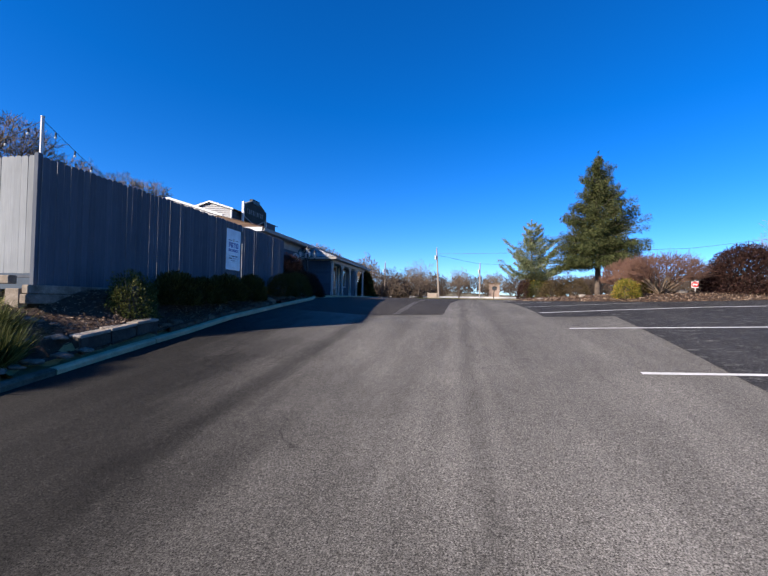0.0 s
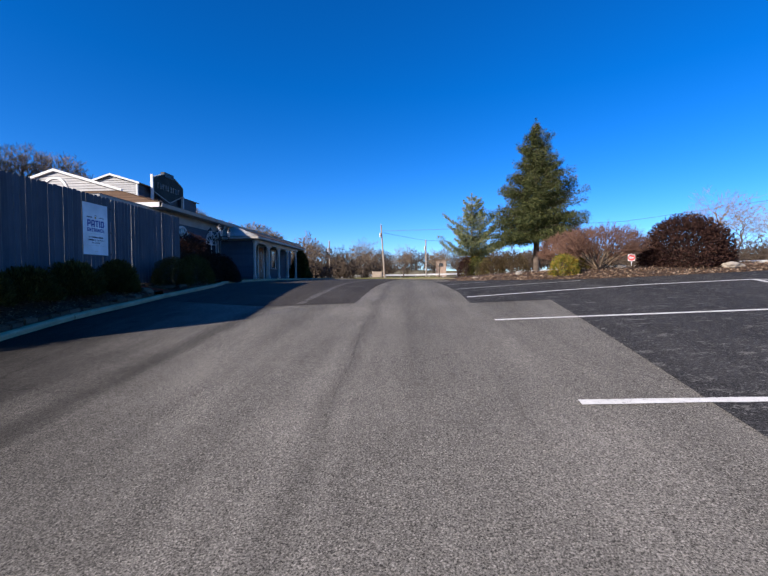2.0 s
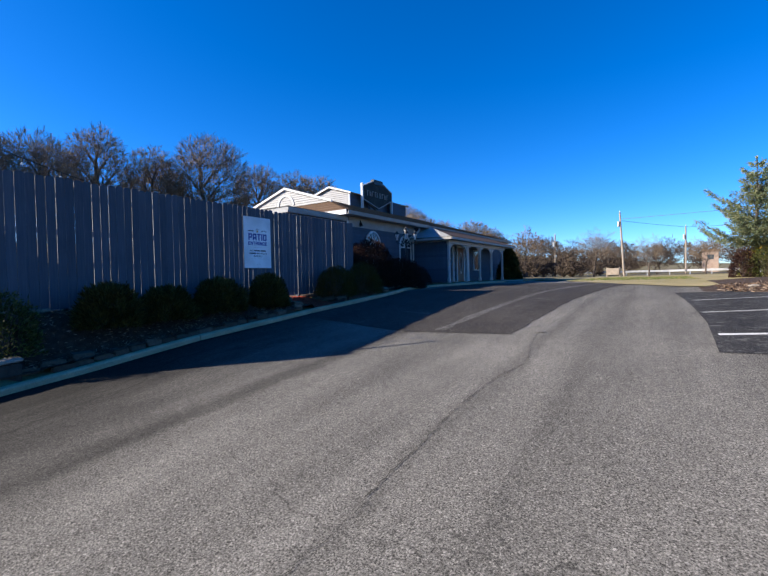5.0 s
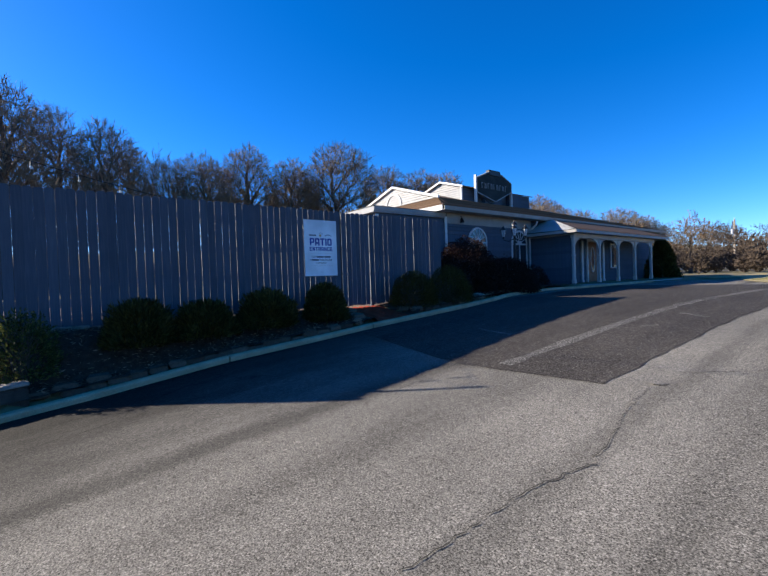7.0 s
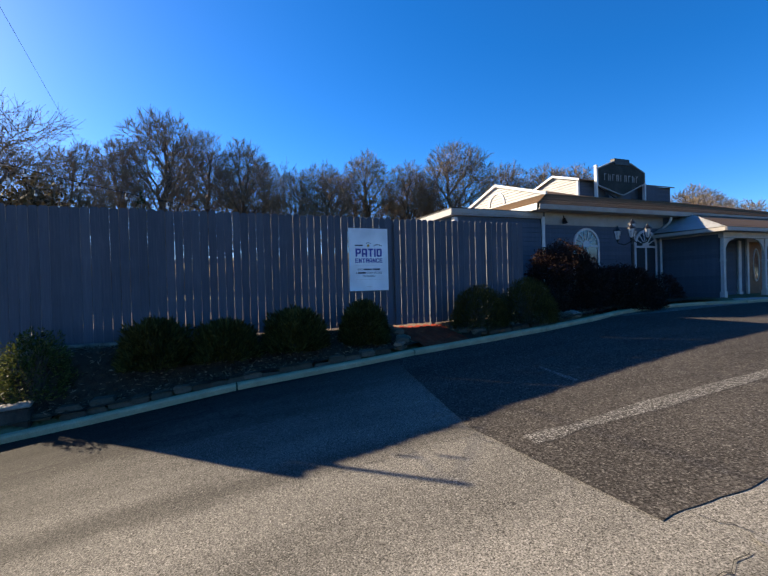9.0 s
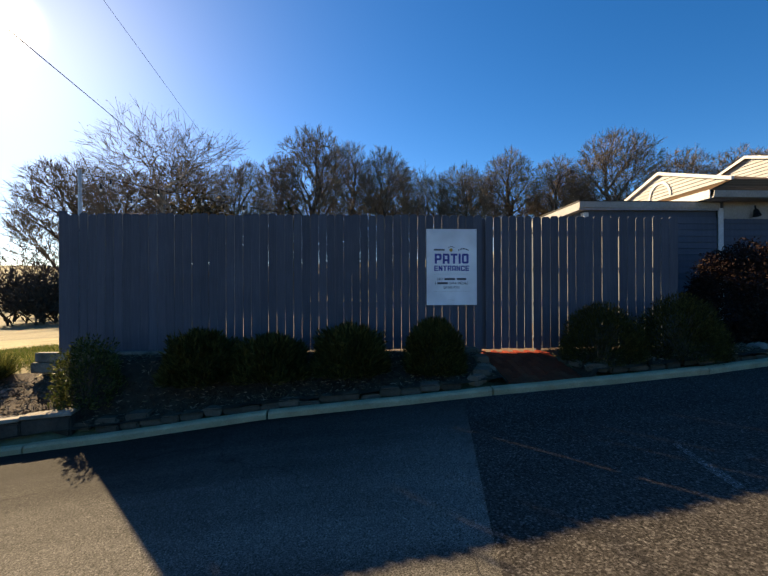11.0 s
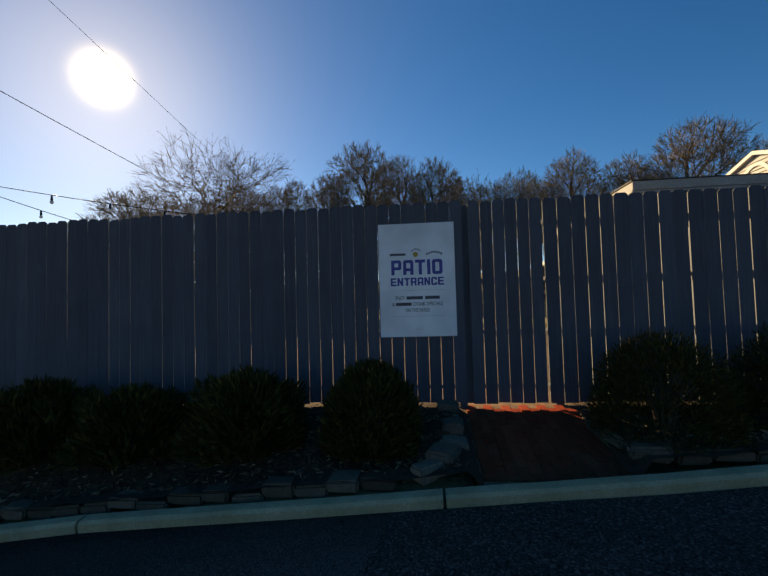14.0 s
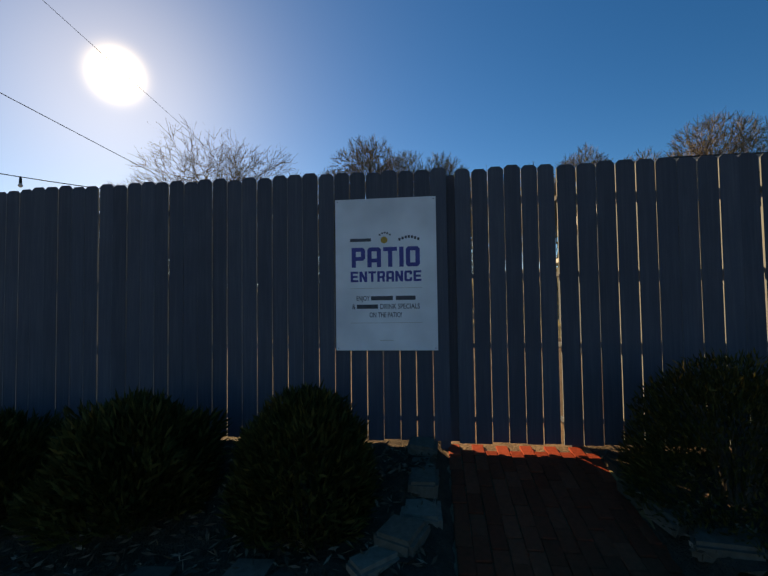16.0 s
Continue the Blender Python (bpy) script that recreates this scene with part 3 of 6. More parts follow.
M_CRACK = mottled("crack_fill", (0.016, 0.015, 0.013), (0.04, 0.037, 0.033), 20, 0.95, 60, 0.5)
seam([(0.15, 7.4), (0.1, 8.35), (0.05, 8.9), (0.1, 9.46), (0.14, 9.98), (0.28, 10.45), (0.1, 11.29), (-0.02, 12.3)], 0.012)
seam([(0.9, 9.4), (2.3, 10.2), (3.4, 10.4)], 0.003)
seam([(-2.6, 12.0), (-1.2, 12.15), (-0.1, 12.4)], 0.006)
seam([(-1.9, 2.9), (-1.2, 2.8), (-0.5, 3.1)], 0.003)
seam([(-2.2, 10.7), (-2.23, 11.6), (-2.2, 12.05)], 0.012)
seam([(0.2, 5.4), (0.12, 6.2), (0.14, 7.4)], 0.005)

cover = thing("drain_cover", (-0.02, 12.4, float(lane(-0.02, 12.4)) + 0.008), "small round dark iron cover set in the asphalt", "drain cover", kind="structure")
bmc = bmesh.new()
bmesh.ops.create_circle(bmc, cap_ends=True, radius=0.085, segments=20)
part("lid", bmc, M_DRIVE, cover)

# ---- kerb: cast lengths with open joints ----
kerb = thing("kerb", (0, 0, 0), "pale yellowish concrete kerb with open joints", "kerb", kind="structure")


def kerb_length(y0, y1):
    bm = bmesh.new()
    prof = [(-0.02, -0.12), (0.0, 0.065), (-0.025, 0.09), (-0.125, 0.097), (-0.15, 0.08), (-0.16, -0.12)]
    rows = []
    for y in np.linspace(y0, y1, max(3, int((y1 - y0) / 0.35))):
        kx = float(kerb_x(y))
        dx = float(kerb_x(y + 0.05) - kerb_x(y - 0.05)) / 0.1
        n = Vector((1, -dx, 0)).normalized()
        z0 = float(lane(kx, y))
        wob = random.uniform(-0.006, 0.006)
        rows.append([bm.verts.new((kx + n.x * (p + wob), y + n.y * p, z0 + h + (wob if h > 0 else 0))) for p, h in prof])
    for a, b in zip(rows, rows[1:]):
        for k in range(len(prof) - 1):
            bm.faces.new((a[k], a[k + 1], b[k + 1], b[k]))
    bm.faces.new(rows[0])
    bm.faces.new(rows[-1])
    # the southern lengths get the darker concrete
    return part("kerb_stone", bm, M_KERB_DARK if y1 < 5.1 else M_KERB, kerb)


ends = [-14, -10.8, -7.6, -4.4, -1.2, 1.9, 5.0, 7.1, 10.1, 13.1, 16.3, 19.5, 22.6, 25.2, 28.2, 31]
for a, b in zip(ends, ends[1:]):
    kerb_length(a + 0.012, b - 0.012)

# ---- planting bed, edging, brick path ----
PATH_Y0, PATH_Y1 = 13.42, 14.42


def bed(name, y0, y1, x_in, label):
    ys = np.linspace(y0, y1, int((y1 - y0) / 0.15) + 2)
    a = np.array([float(kerb_x(y)) - 0.19 for y in ys])
    b = np.array([x_in(y) for y in ys])
    X = a[:, None] + (b - a)[:, None] * np.linspace(0, 1, 22)[None]
    Y = np.repeat(ys[:, None], 22, 1)
    rng = np.random.default_rng(int(y0 * 10) + 50)
    return tagged(sheet(name, X, Y, lambda x, y: bank(x, y) + 0.02 + rng.uniform(0, 0.03, x.shape), M_MULCH), label, "planting bed", kind="structure")


bed("bed_south", 4.9, PATH_Y0 + 0.02, lambda y: -7.5, "dark mulch bed below the fence")
bed("bed_north", PATH_Y1 - 0.02, 25.0, lambda y: -7.5 if y < 16.9 else -10.1, "dark mulch bed before the restaurant wall")
tagged(sheet("bank_lawn", *np.meshgrid(np.linspace(-16, -5.6, 40), np.linspace(-14, 6.2, 60)), lambda x, y: np.where(x > kerb_x(y) - 0.25, lane(x, y) - 0.1, bank(x, y) + 0.015), M_LAWN),
       "sunlit rough grass bank beside the fence", "grass bank", kind="structure")
tagged(sheet("patio_floor", *np.meshgrid(np.linspace(-27, -7.33, 30), np.linspace(6.6, 20, 20)), lambda x, y: bank(x, y) * 0 + np.where((y > 13.2) & (y < 14.7) & (x > -9), 1.50, 1.572), M_PAVER), "brown paved patio floor behind the fence", "patio floor", kind="structure")
def path_z(x):
    return np.interp(x, PATH_X, PATH_Z)


tagged(sheet("path_base", *np.meshgrid(np.linspace(-8.6, -5.74, 24), np.linspace(PATH_Y0 - 0.06, PATH_Y1 + 0.16, 8)), lambda x, y: path_z(x) - 0.012, M_SAND), "sandy joint base of the brick path", "path base", kind="structure")

# brick path, laid in running rows toward the gate
path = thing("brick_path", (0, 0, 0), "dark red brick path leading to the patio gate", "brick path", kind="structure")


def brick_mesh(half):
    bm = box_bm(-half, half, -0.0482, 0.0482, -0.03, 0.0, bevel=0.004)
    me = bpy.data.meshes.new("brick")
    bm.to_mesh(me)
    bm.free()
    me.materials.append(M_BRICK)
    return me


brick_me, half_me = brick_mesh(0.1005), brick_mesh(0.047)
rngb = random.Random(3)
for j in range(12):
    yb = PATH_Y0 + 0.05 + j * 0.099
    xb = -7.28 + (0.1025 if j % 2 else 0)
    while xb < -5.78:
        whole = xb < -5.88
        ob = new("brick", brick_me if whole else half_me)
        ob.parent = path
        xc = xb if whole else xb - 0.05
        slope = math.degrees(math.atan2(float(path_z(xc - 0.1) - path_z(xc + 0.1)), 0.2))
        ob.matrix_basis = pose(xc, yb + rngb.uniform(-0.003, 0.003), float(path_z(xc)) + rngb.uniform(-0.004, 0.006), rngb.uniform(-0.8, 0.8), slope + rngb.uniform(-0.8, 0.8), rngb.uniform(-0.6, 0.6))
        xb += 0.205

# edging blocks
def stone_mesh(seed, w, d, h, mat):
    r = random.Random(seed)
    bm = box_bm(-w / 2, w / 2, -d / 2, d / 2, 0, h)
    for v in bm.verts:
        v.co += Vector((r.uniform(-0.02, 0.02), r.uniform(-0.02, 0.02), r.uniform(-0.012, 0.012)))
        if v.co.y > 0:
            v.co.x *= 0.86
    bmesh.ops.bevel(bm, geom=list(bm.edges), offset=0.022, segments=2, affect="EDGES")
    for v in bm.verts:
        v.co += Vector(noise.noise_vector(v.co * 9 + Vector((seed, 0, 0)))) * 0.012
    me = bpy.data.meshes.new("edging_stone")
    bm.to_mesh(me)
    bm.free()
    me.materials.append(mat)
    return me


STONES = [stone_mesh(i, 0.30, 0.20, 0.13, M_STONE) for i in range(5)]
DARK_STONES = [stone_mesh(i, 0.30, 0.20, 0.11, M_STONE_DARK) for i in range(5)]
edging = thing("stone_edging", (0, 0, 0), "row of grey split stone blocks edging the bed", "stone edging", kind="structure")
rngs = random.Random(8)


def lay_stones(pts, dz=0.0, spacing=0.31, wide=(0.75, 1.1), kinds=STONES):
    pts = [Vector(p) for p in pts]
    dist, carry = 0.0, 0.0
    for a, b in zip(pts, pts[1:]):
        L = (b - a).length
        s = carry
        while s < L:
            p = a.lerp(b, s / L)
            ob = new("stone", rngs.choice(kinds))
            ob.parent = edging
            ang = math.degrees(math.atan2(b.y - a.y, b.x - a.x))
            ob.matrix_basis = pose(p.x, p.y + rngs.uniform(-0.02, 0.02), p.z + dz - 0.012 + rngs.uniform(-0.035, 0.02), rngs.uniform(-2.5, 2.5), rngs.uniform(-2, 2), ang + rngs.uniform(-6, 6)) @ Matrix.Diagonal((rngs.uniform(*wide), rngs.uniform(0.8, 1.25), rngs.uniform(0.75, 1.1), 1))
            s += spacing * rngs.uniform(0.94, 1.06)
        carry = s - L


def edge_pts(y0, y1, off, up):
    return [(float(kerb_x(y)) - off, y, float(lane(kerb_x(y), y)) + up) for y in np.arange(y0, y1, 0.6)] + [(float(kerb_x(y1)) - off, y1, float(lane(kerb_x(y1), y1)) + up)]




def on_bed(*places):
    return [(x, y, float(bank(x, y)) - 0.03) for x, y in places]


lay_stones(edge_pts(8.0, 12.75, 0.29, 0.09), 0.0, 0.275, (0.8, 1.05), DARK_STONES)
lay_stones(on_bed((-5.92, 12.98), (-6.07, 13.12), (-6.3, 13.2), (-6.6, 13.22), (-6.95, 13.22), (-7.18, 13.22)), 0.0, 0.26, (0.84, 0.98))
lay_stones(edge_pts(7.2, 8.4, 0.42, 0.15), 0.0, 0.36, (0.75, 1.1), DARK_STONES)
lay_stones(on_bed((-6.95, 14.66), (-6.62, 14.66), (-6.3, 14.68), (-6.08, 14.76)) + edge_pts(14.95, 17.8, 0.36, 0.08), 0.0, 0.30, (0.85, 1.05), DARK_STONES)
for y in np.arange(5.95, 7.4, 0.62):
    bm = box_bm(-0.305, 0.305, -0.10, 0.10, 0, 0.34)
    bmesh.ops.bevel(bm, geom=list(bm.edges), offset=0.02, segments=2, affect="EDGES")
    for v in bm.verts:
        v.co += Vector(noise.noise_vector(v.co * 3 + Vector((y, 0, 0)))) * 0.025
    ob = part("wall_block", bm, M_BLOCK, edging)
    ob.matrix_basis = pose(float(kerb_x(y)) - 0.36, y, float(lane(kerb_x(y), y)) + 0.02, 0, 0, 93)


def rock(name, at, size, seed, label, mat=None):
    bm = bmesh.new()
    bmesh.ops.create_icosphere(bm, subdivisions=3, radius=1)
    for v in bm.verts:
        n = noise.fractal(v.co * 1.1 + Vector((seed * 7.1, 0, 0)), 1.0, 2.0, 4)
        v.co = v.co * (1 + 0.35 * n)
        v.co = Vector((v.co.x * size[0], v.co.y * size[1], max(v.co.z, -0.5) * size[2]))
    ob = part(name, bm, mat or M_ROCK)
    ob.matrix_basis = Matrix.Translation(at)
    return tagged(ob, label, "rock")


rock("rock", (-6.85, 18.1, 1.62), (0.27, 0.2, 0.11), 2, "pale flat field stone at the end of the bed")
rr = random.Random(21)
for i in range(44):
    x, y = rr.uniform(-7.1, -5.65), rr.uniform(3.4, 6.0)
    s = rr.uniform(0.04, 0.11)
    rock("rubble_stone", (x, y, float(bank(x, y)) + 0.3 * s), (s * 1.5, s, s * 0.5), i + 3, "flat grey-brown rubble stone on the bank", M_RUBBLE)["group"] = "rubble on the bank"
# coping along the retaining edge
for k in range(3):
    y = 5.95 + 0.62 * k
    bm = box_bm(-0.31, 0.31, -0.12, 0.12, -0.025, 0.025)
    bmesh.ops.bevel(bm, geom=list(bm.edges), offset=0.012, segments=1, affect="EDGES")
    for v in bm.verts:
        v.co += Vector(noise.noise_vector(v.co * 4 + Vector((0, y, 0)))) * 0.02
    ob = part("coping_slab", bm, M_ROCK, edging)
    ob.matrix_basis = pose(float(kerb_x(y)) - 0.36, y, float(lane(kerb_x(y), y)) + 0.385, 0, -5, 92 + 2 * k)

# loose mulch chips
def chips(name, y0, y1, count, xin, seed, label):
    rng = np.random.default_rng(seed)
    y = rng.uniform(y0, y1, count)
    kx = kerb_x(y) - 0.3
    x = kx + (xin - kx) * rng.uniform(0, 1, count)
    p = np.stack([x, y, bank(x, y) + 0.045], -1)
    me = leaf_mesh(name, p, rng.normal(0, 1, (count, 3)) * [1, 1, 0.25], 0.07, 0.02, rng, 0.2)
    return tagged(link_mesh(name, me, M_CHIPS), label, "mulch", kind="stuff")


chips("mulch_chips", 5.0, 13.3, 7000, -7.2, 4, "loose bark mulch chips")
chips("mulch_chips", 14.6, 20.0, 4000, -7.3, 5, "loose bark mulch chips")


def grass_patch(name, x0, x1, y0, y1, count, zf, mat, label, h=0.12, w=0.012, seed=1):
    rng = np.random.default_rng(seed)
    x, y = rng.uniform(x0, x1, count), rng.uniform(y0, y1, count)
    p = np.stack([x, y, zf(x, y)], -1)
    me = leaf_mesh(name, p, np.tile([0, 0, 1.0], (count, 1)), h, w, rng, 0.45)
    return tagged(link_mesh(name, me, mat), label, "grass", kind="stuff")


grass_patch("bank_grass", -12, -7.6, 1.5, 6.2, 14000, lambda x, y: bank(x, y), M_BLADE, "tufts of grass on the bank", 0.13, 0.014, 6)

# ---- fence ----
FX, FZ0, FZ1 = -7.30, 1.62, 3.94
GATE0, GATE1 = 13.512, 14.355
F_START, F_END = 6.36, 17.0


def board_mesh(w, h, name="board", mat=None):
    bm = bmesh.new()
    c = 0.028
    pts = [(-w / 2, 0), (w / 2, 0), (w / 2, h - c), (w / 2 - c, h), (-w / 2 + c, h), (-w / 2, h - c)]
    prism(bm, pts, "x", -0.008, 0.008)
    bmesh.ops.recalc_face_normals(bm, faces=bm.faces)
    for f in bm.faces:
        f.material_index = int(abs(f.normal.y) > 0.9)  # edges take the paler paint: sun in the gaps, put into colour
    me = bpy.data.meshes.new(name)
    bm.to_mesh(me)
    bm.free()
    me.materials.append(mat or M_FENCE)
    me.materials.append(M_FENCE_LIT)
    return me


RETURN_BOARDS = [board_mesh(w, FZ1 - 1.84, mat=M_FENCE_LIT) for w in (0.1405, 0.139)]
fence = thing("fence", (0, 0, 0), "tall blue-grey painted dog-ear board fence", "fence")
rf = random.Random(11)
GAPS = (0.0025, 0.005, 0.007, 0.0085, 0.011)


def boards_along(parent, y0, y1, pitch, shares=(2, 3, 4, 3, 1), at=(FX, 0.0, FZ0)):
    """Boards side by side along y, with open joints of uneven width between them."""
    n = int(round((y1 - y0) / pitch))
    pitch = (y1 - y0) / n
    kinds = [board_mesh(pitch - g, FZ1 - FZ0 + d) for g, d in zip(GAPS, (0.0, 0.007, -0.006, 0.004, -0.003))]
    for i in range(n):
        ob = new("board", rf.choices(kinds, shares)[0])
        ob.parent = parent
        ob.matrix_basis = pose(at[0] + rf.uniform(-0.003, 0.003), at[1] + y0 + (i + 0.5) * pitch + rf.uniform(-0.001, 0.001), at[2] + rf.uniform(-0.012, 0.012), rf.gauss(0, 0.075), rf.uniform(-0.15, 0.15), rf.uniform(-1.2, 1.2))


boards_along(fence, F_START, GATE0 - 0.066, 0.142)
boards_along(fence, GATE1, F_END, 0.1535, (4, 3, 3, 3, 2))
# return toward the patio, in full sun, which its paler paint also carries
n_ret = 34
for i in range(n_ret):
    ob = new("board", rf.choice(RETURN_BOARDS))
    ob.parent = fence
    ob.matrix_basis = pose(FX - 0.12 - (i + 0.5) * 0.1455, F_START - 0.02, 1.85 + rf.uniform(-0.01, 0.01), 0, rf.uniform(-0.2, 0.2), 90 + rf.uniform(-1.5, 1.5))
part("corner_post", box_bm(FX - 0.115, FX - 0.02, F_START - 0.06, F_START + 0.03, FZ0 - 0.4, FZ1 + 0.05, bevel=0.008), M_FENCE, fence)
RAIL_Z = (1.80, 2.42, 3.01, 3.66)
for z in RAIL_Z:
    for y0, y1 in ((F_START + 0.05, GATE0 - 0.16), (GATE1 + 0.006, F_END)):
        part("rail", box_bm(FX - 0.10, FX - 0.013, y0, y1, z - 0.021, z + 0.021, bevel=0.003), M_FENCE, fence)
    part("rail", box_bm(FX - 5.1, FX - 0.12, F_START - 0.005, F_START + 0.08, z - 0.021, z + 0.021), M_FENCE, fence)
for y in (8.6, 10.9, GATE1 + 0.14, 16.9):
    part("post", box_bm(FX - 0.195, FX - 0.105, y - 0.045, y + 0.045, 1.3, FZ1 - 0.03, bevel=0.006), M_FENCE, fence)
part("gate_post", box_bm(FX - 0.105, FX - 0.014, GATE0 - 0.155, GATE0 - 0.070, 1.3, FZ1 - 0.02, bevel=0.006), M_FENCE, fence)
# unseen return, added to shade the barberry; it closes the patio against the building
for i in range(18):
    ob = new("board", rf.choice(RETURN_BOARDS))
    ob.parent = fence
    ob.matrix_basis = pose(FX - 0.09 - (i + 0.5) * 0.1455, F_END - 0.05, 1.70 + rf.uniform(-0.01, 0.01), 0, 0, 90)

gate = thing("gate", (FX, GATE0, FZ0), "closed board gate of the patio fence", "gate")
boards_along(gate, 0.0, 0.822, 0.137, (0, 1, 3, 2, 0), (0.0, 0.0, -0.008))
for z in RAIL_Z:
    part("rail", box_bm(-0.055, -0.013, 0.01, 0.815, z - FZ0 - 0.021, z - FZ0 + 0.021), M_FENCE, gate)
part("stop", box_bm(-0.075, -0.057, -0.068, 0.03, -0.02, 2.28, bevel=0.003), M_FENCE, gate)
for z in (RAIL_Z[0] - FZ0, RAIL_Z[3] - FZ0):
    part("hinge", box_bm(-0.075, -0.056, 0.04, 0.24, z - 0.018, z + 0.018, bevel=0.003), M_BLACK, gate)

# timber below the return fence
for k, (x0, x1, y0, y1, z0, z1) in enumerate(((-9.6, -7.62, 6.12, 6.27, 1.66, 1.81), (-9.6, -7.9, 6.12, 6.25, 1.44, 1.57), (-7.6, -7.3, 6.04, 6.2, 1.2, 1.58), (-7.27, -7.13, 6.05, 8.3, 1.49, 1.645), (-7.25, -7.11, 6.0, 7.6, 1.32, 1.485))):
    ob = part("landscape_timber", box_bm(x0, x1, y0, y1, z0, z1, bevel=0.015), M_TIMBER)
    tagged(ob, "weathered landscape timber below the fence", "timber", "timbers below the fence")

# ---- patio sign ----
SY0, SY1, SZ0, SZ1 = 12.47, 13.35, 2.38, 3.70
sign = thing("patio_sign", (FX + 0.012, (SY0 + SY1) / 2, SZ0), "white printed patio entrance sign screwed to the fence", "sign")
SW, SH = SY1 - SY0, SZ1 - SZ0
bm = bmesh.new()
add_box(bm, 0.0, 0.006, -SW / 2, SW / 2, 0, SH, bevel=0.0015)
part("panel", bm, M_SIGN, sign)


def text_part(words, size, y, z, mat, parent, width=None, bold=0.0, off=0.0075, name="lettering"):
    """Words standing on a plane that faces +x, centred at y."""
    cu = bpy.data.curves.new(name, "FONT")
    cu.body, cu.size, cu.align_x, cu.align_y = words, size, "CENTER", "CENTER"
    cu.extrude, cu.offset, cu.resolution_u = 0.0006, bold, 3
    tmp = bpy.data.objects.new("tmp", cu)
    me = bpy.data.meshes.new_from_object(tmp)
    bpy.data.objects.remove(tmp)
    bpy.data.curves.remove(cu)
    me.name = name
    xs = [v.co.x for v in me.vertices]
    k = width / (max(xs) - min(xs)) if width else 1.0
    mid = (max(xs) + min(xs)) / 2
    for v in me.vertices:
        v.co.x = (v.co.x - mid) * k
    ob = link_mesh(name, me, mat, parent)
    ob.matrix_basis = Matrix(((0, 0, 1, off), (1, 0, 0, y), (0, 1, 0, z), (0, 0, 0, 1)))
    return ob


def bar(y0, y1, z0, z1, mat, parent, off=0.0065, name="printed_bar"):
    return part(name, box_bm(off, off + 0.0015, y0, y1, z0, z1), mat, parent)




def block_letter(ch, w, v, c, st):
    """The strokes of a squared capital of height 1, as polygons that butt together: width w, stroke st across and v up, corners cut by c."""
    left = [(0, 0), (st, 0), (st, 1), (c, 1), (0, 1 - c)]
    round_left = [(c, 0), (st, 0), (st, 1), (c, 1), (0, 1 - c), (0, c)]
    top, foot = [(st, 1 - v), (w - st, 1 - v), (w - st, 1), (st, 1)], [(st, 0), (w - st, 0), (w - st, v), (st, v)]

    def flip(poly):
        return [(w - a, b) for a, b in poly]

    def mid(z, x1):
        return [(st, z), (x1, z), (x1, z + v), (st, z + v)]
    bowl = [(w - st, 0.34), (w - c, 0.34), (w, 0.34 + c), (w, 1 - c), (w - c, 1), (w - st, 1)]
    return {
        "P": [[(0, 0), (st, 0), (st, 1), (0, 1)], top, mid(0.34, w - st), bowl],
        "R": [[(0, 0), (st, 0), (st, 1), (0, 1)], top, mid(0.34, w - st), bowl, [(w - st - 0.04, 0.34), (w - st, 0), (w, 0), (w - 0.06, 0.34)]],
        "A": [left, top, mid(0.24, w - st), flip(left)],
        "T": [[(0, 1 - v), (w, 1 - v), (w, 1), (0, 1)], [(w / 2 - st / 2, 0), (w / 2 + st / 2, 0), (w / 2 + st / 2, 1 - v), (w / 2 - st / 2, 1 - v)]],
        "I": [[(0, 0), (st, 0), (st, 1), (0, 1)]],
        "O": [round_left, top, foot, flip(round_left)],
        "E": [[(0, 0), (st, 0), (st, 1), (0, 1)], mid(0, w), mid(0.5 - v / 2, w - 0.06), mid(1 - v, w)],
        "N": [[(0, 0), (st, 0), (st, 1), (0, 1)], [(st, 1), (st, 0.52), (w - st, 0), (w - st, 0.48)], [(w - st, 0), (w, 0), (w, 1), (w - st, 1)]],
        "C": [round_left, top, foot, [(w - st, 0.64), (w, 0.64), (w, 1 - c), (w - c, 1), (w - st, 1)], [(w - st, 0), (w - c, 0), (w, c), (w, 0.36), (w - st, 0.36)]],
    }[ch]


def block_words(words, z0, z1, y, width, mat, parent):
    st, gap, w = 0.25, 0.13, 0.80
    wide = [st if ch == "I" else w for ch in words]
    total = sum(wide) + gap * (len(words) - 1)
    kx, kz, bm, at = width / total, z1 - z0, bmesh.new(), 0.0
    for ch, wd in zip(words, wide):
        for poly in block_letter(ch, wd, 0.20, 0.12, st):
            prism(bm, [(y - width / 2 + (at + a) * kx, z0 + b * kz) for a, b in poly], "x", 0.0064, 0.0076)
        at += wd + gap
    return part("lettering", bm, mat, parent)


block_words("PATIO", 0.719, 0.892, 0.0, 0.594, M_BLUE, sign)
block_words("ENTRANCE", 0.592, 0.684, 0.0, 0.615, M_BLUE, sign)
bar(-0.31, -0.125, 0.945, 0.972, M_INK, sign)
for k in range(7):
    yk = 0.115 + 0.027 * k
    bar(yk, yk + 0.019, 0.944 + 0.022 * math.sin(k * math.pi / 6), 0.967 + 0.022 * math.sin(k * math.pi / 6), M_INK, sign)
for k in range(5):
    yk = -0.055 + 0.022 * k
    bar(yk, yk + 0.015, 0.993 + 0.018 * math.sin(k * math.pi / 4), 1.007 + 0.018 * math.sin(k * math.pi / 4), M_INK, sign)
bmo = bmesh.new()
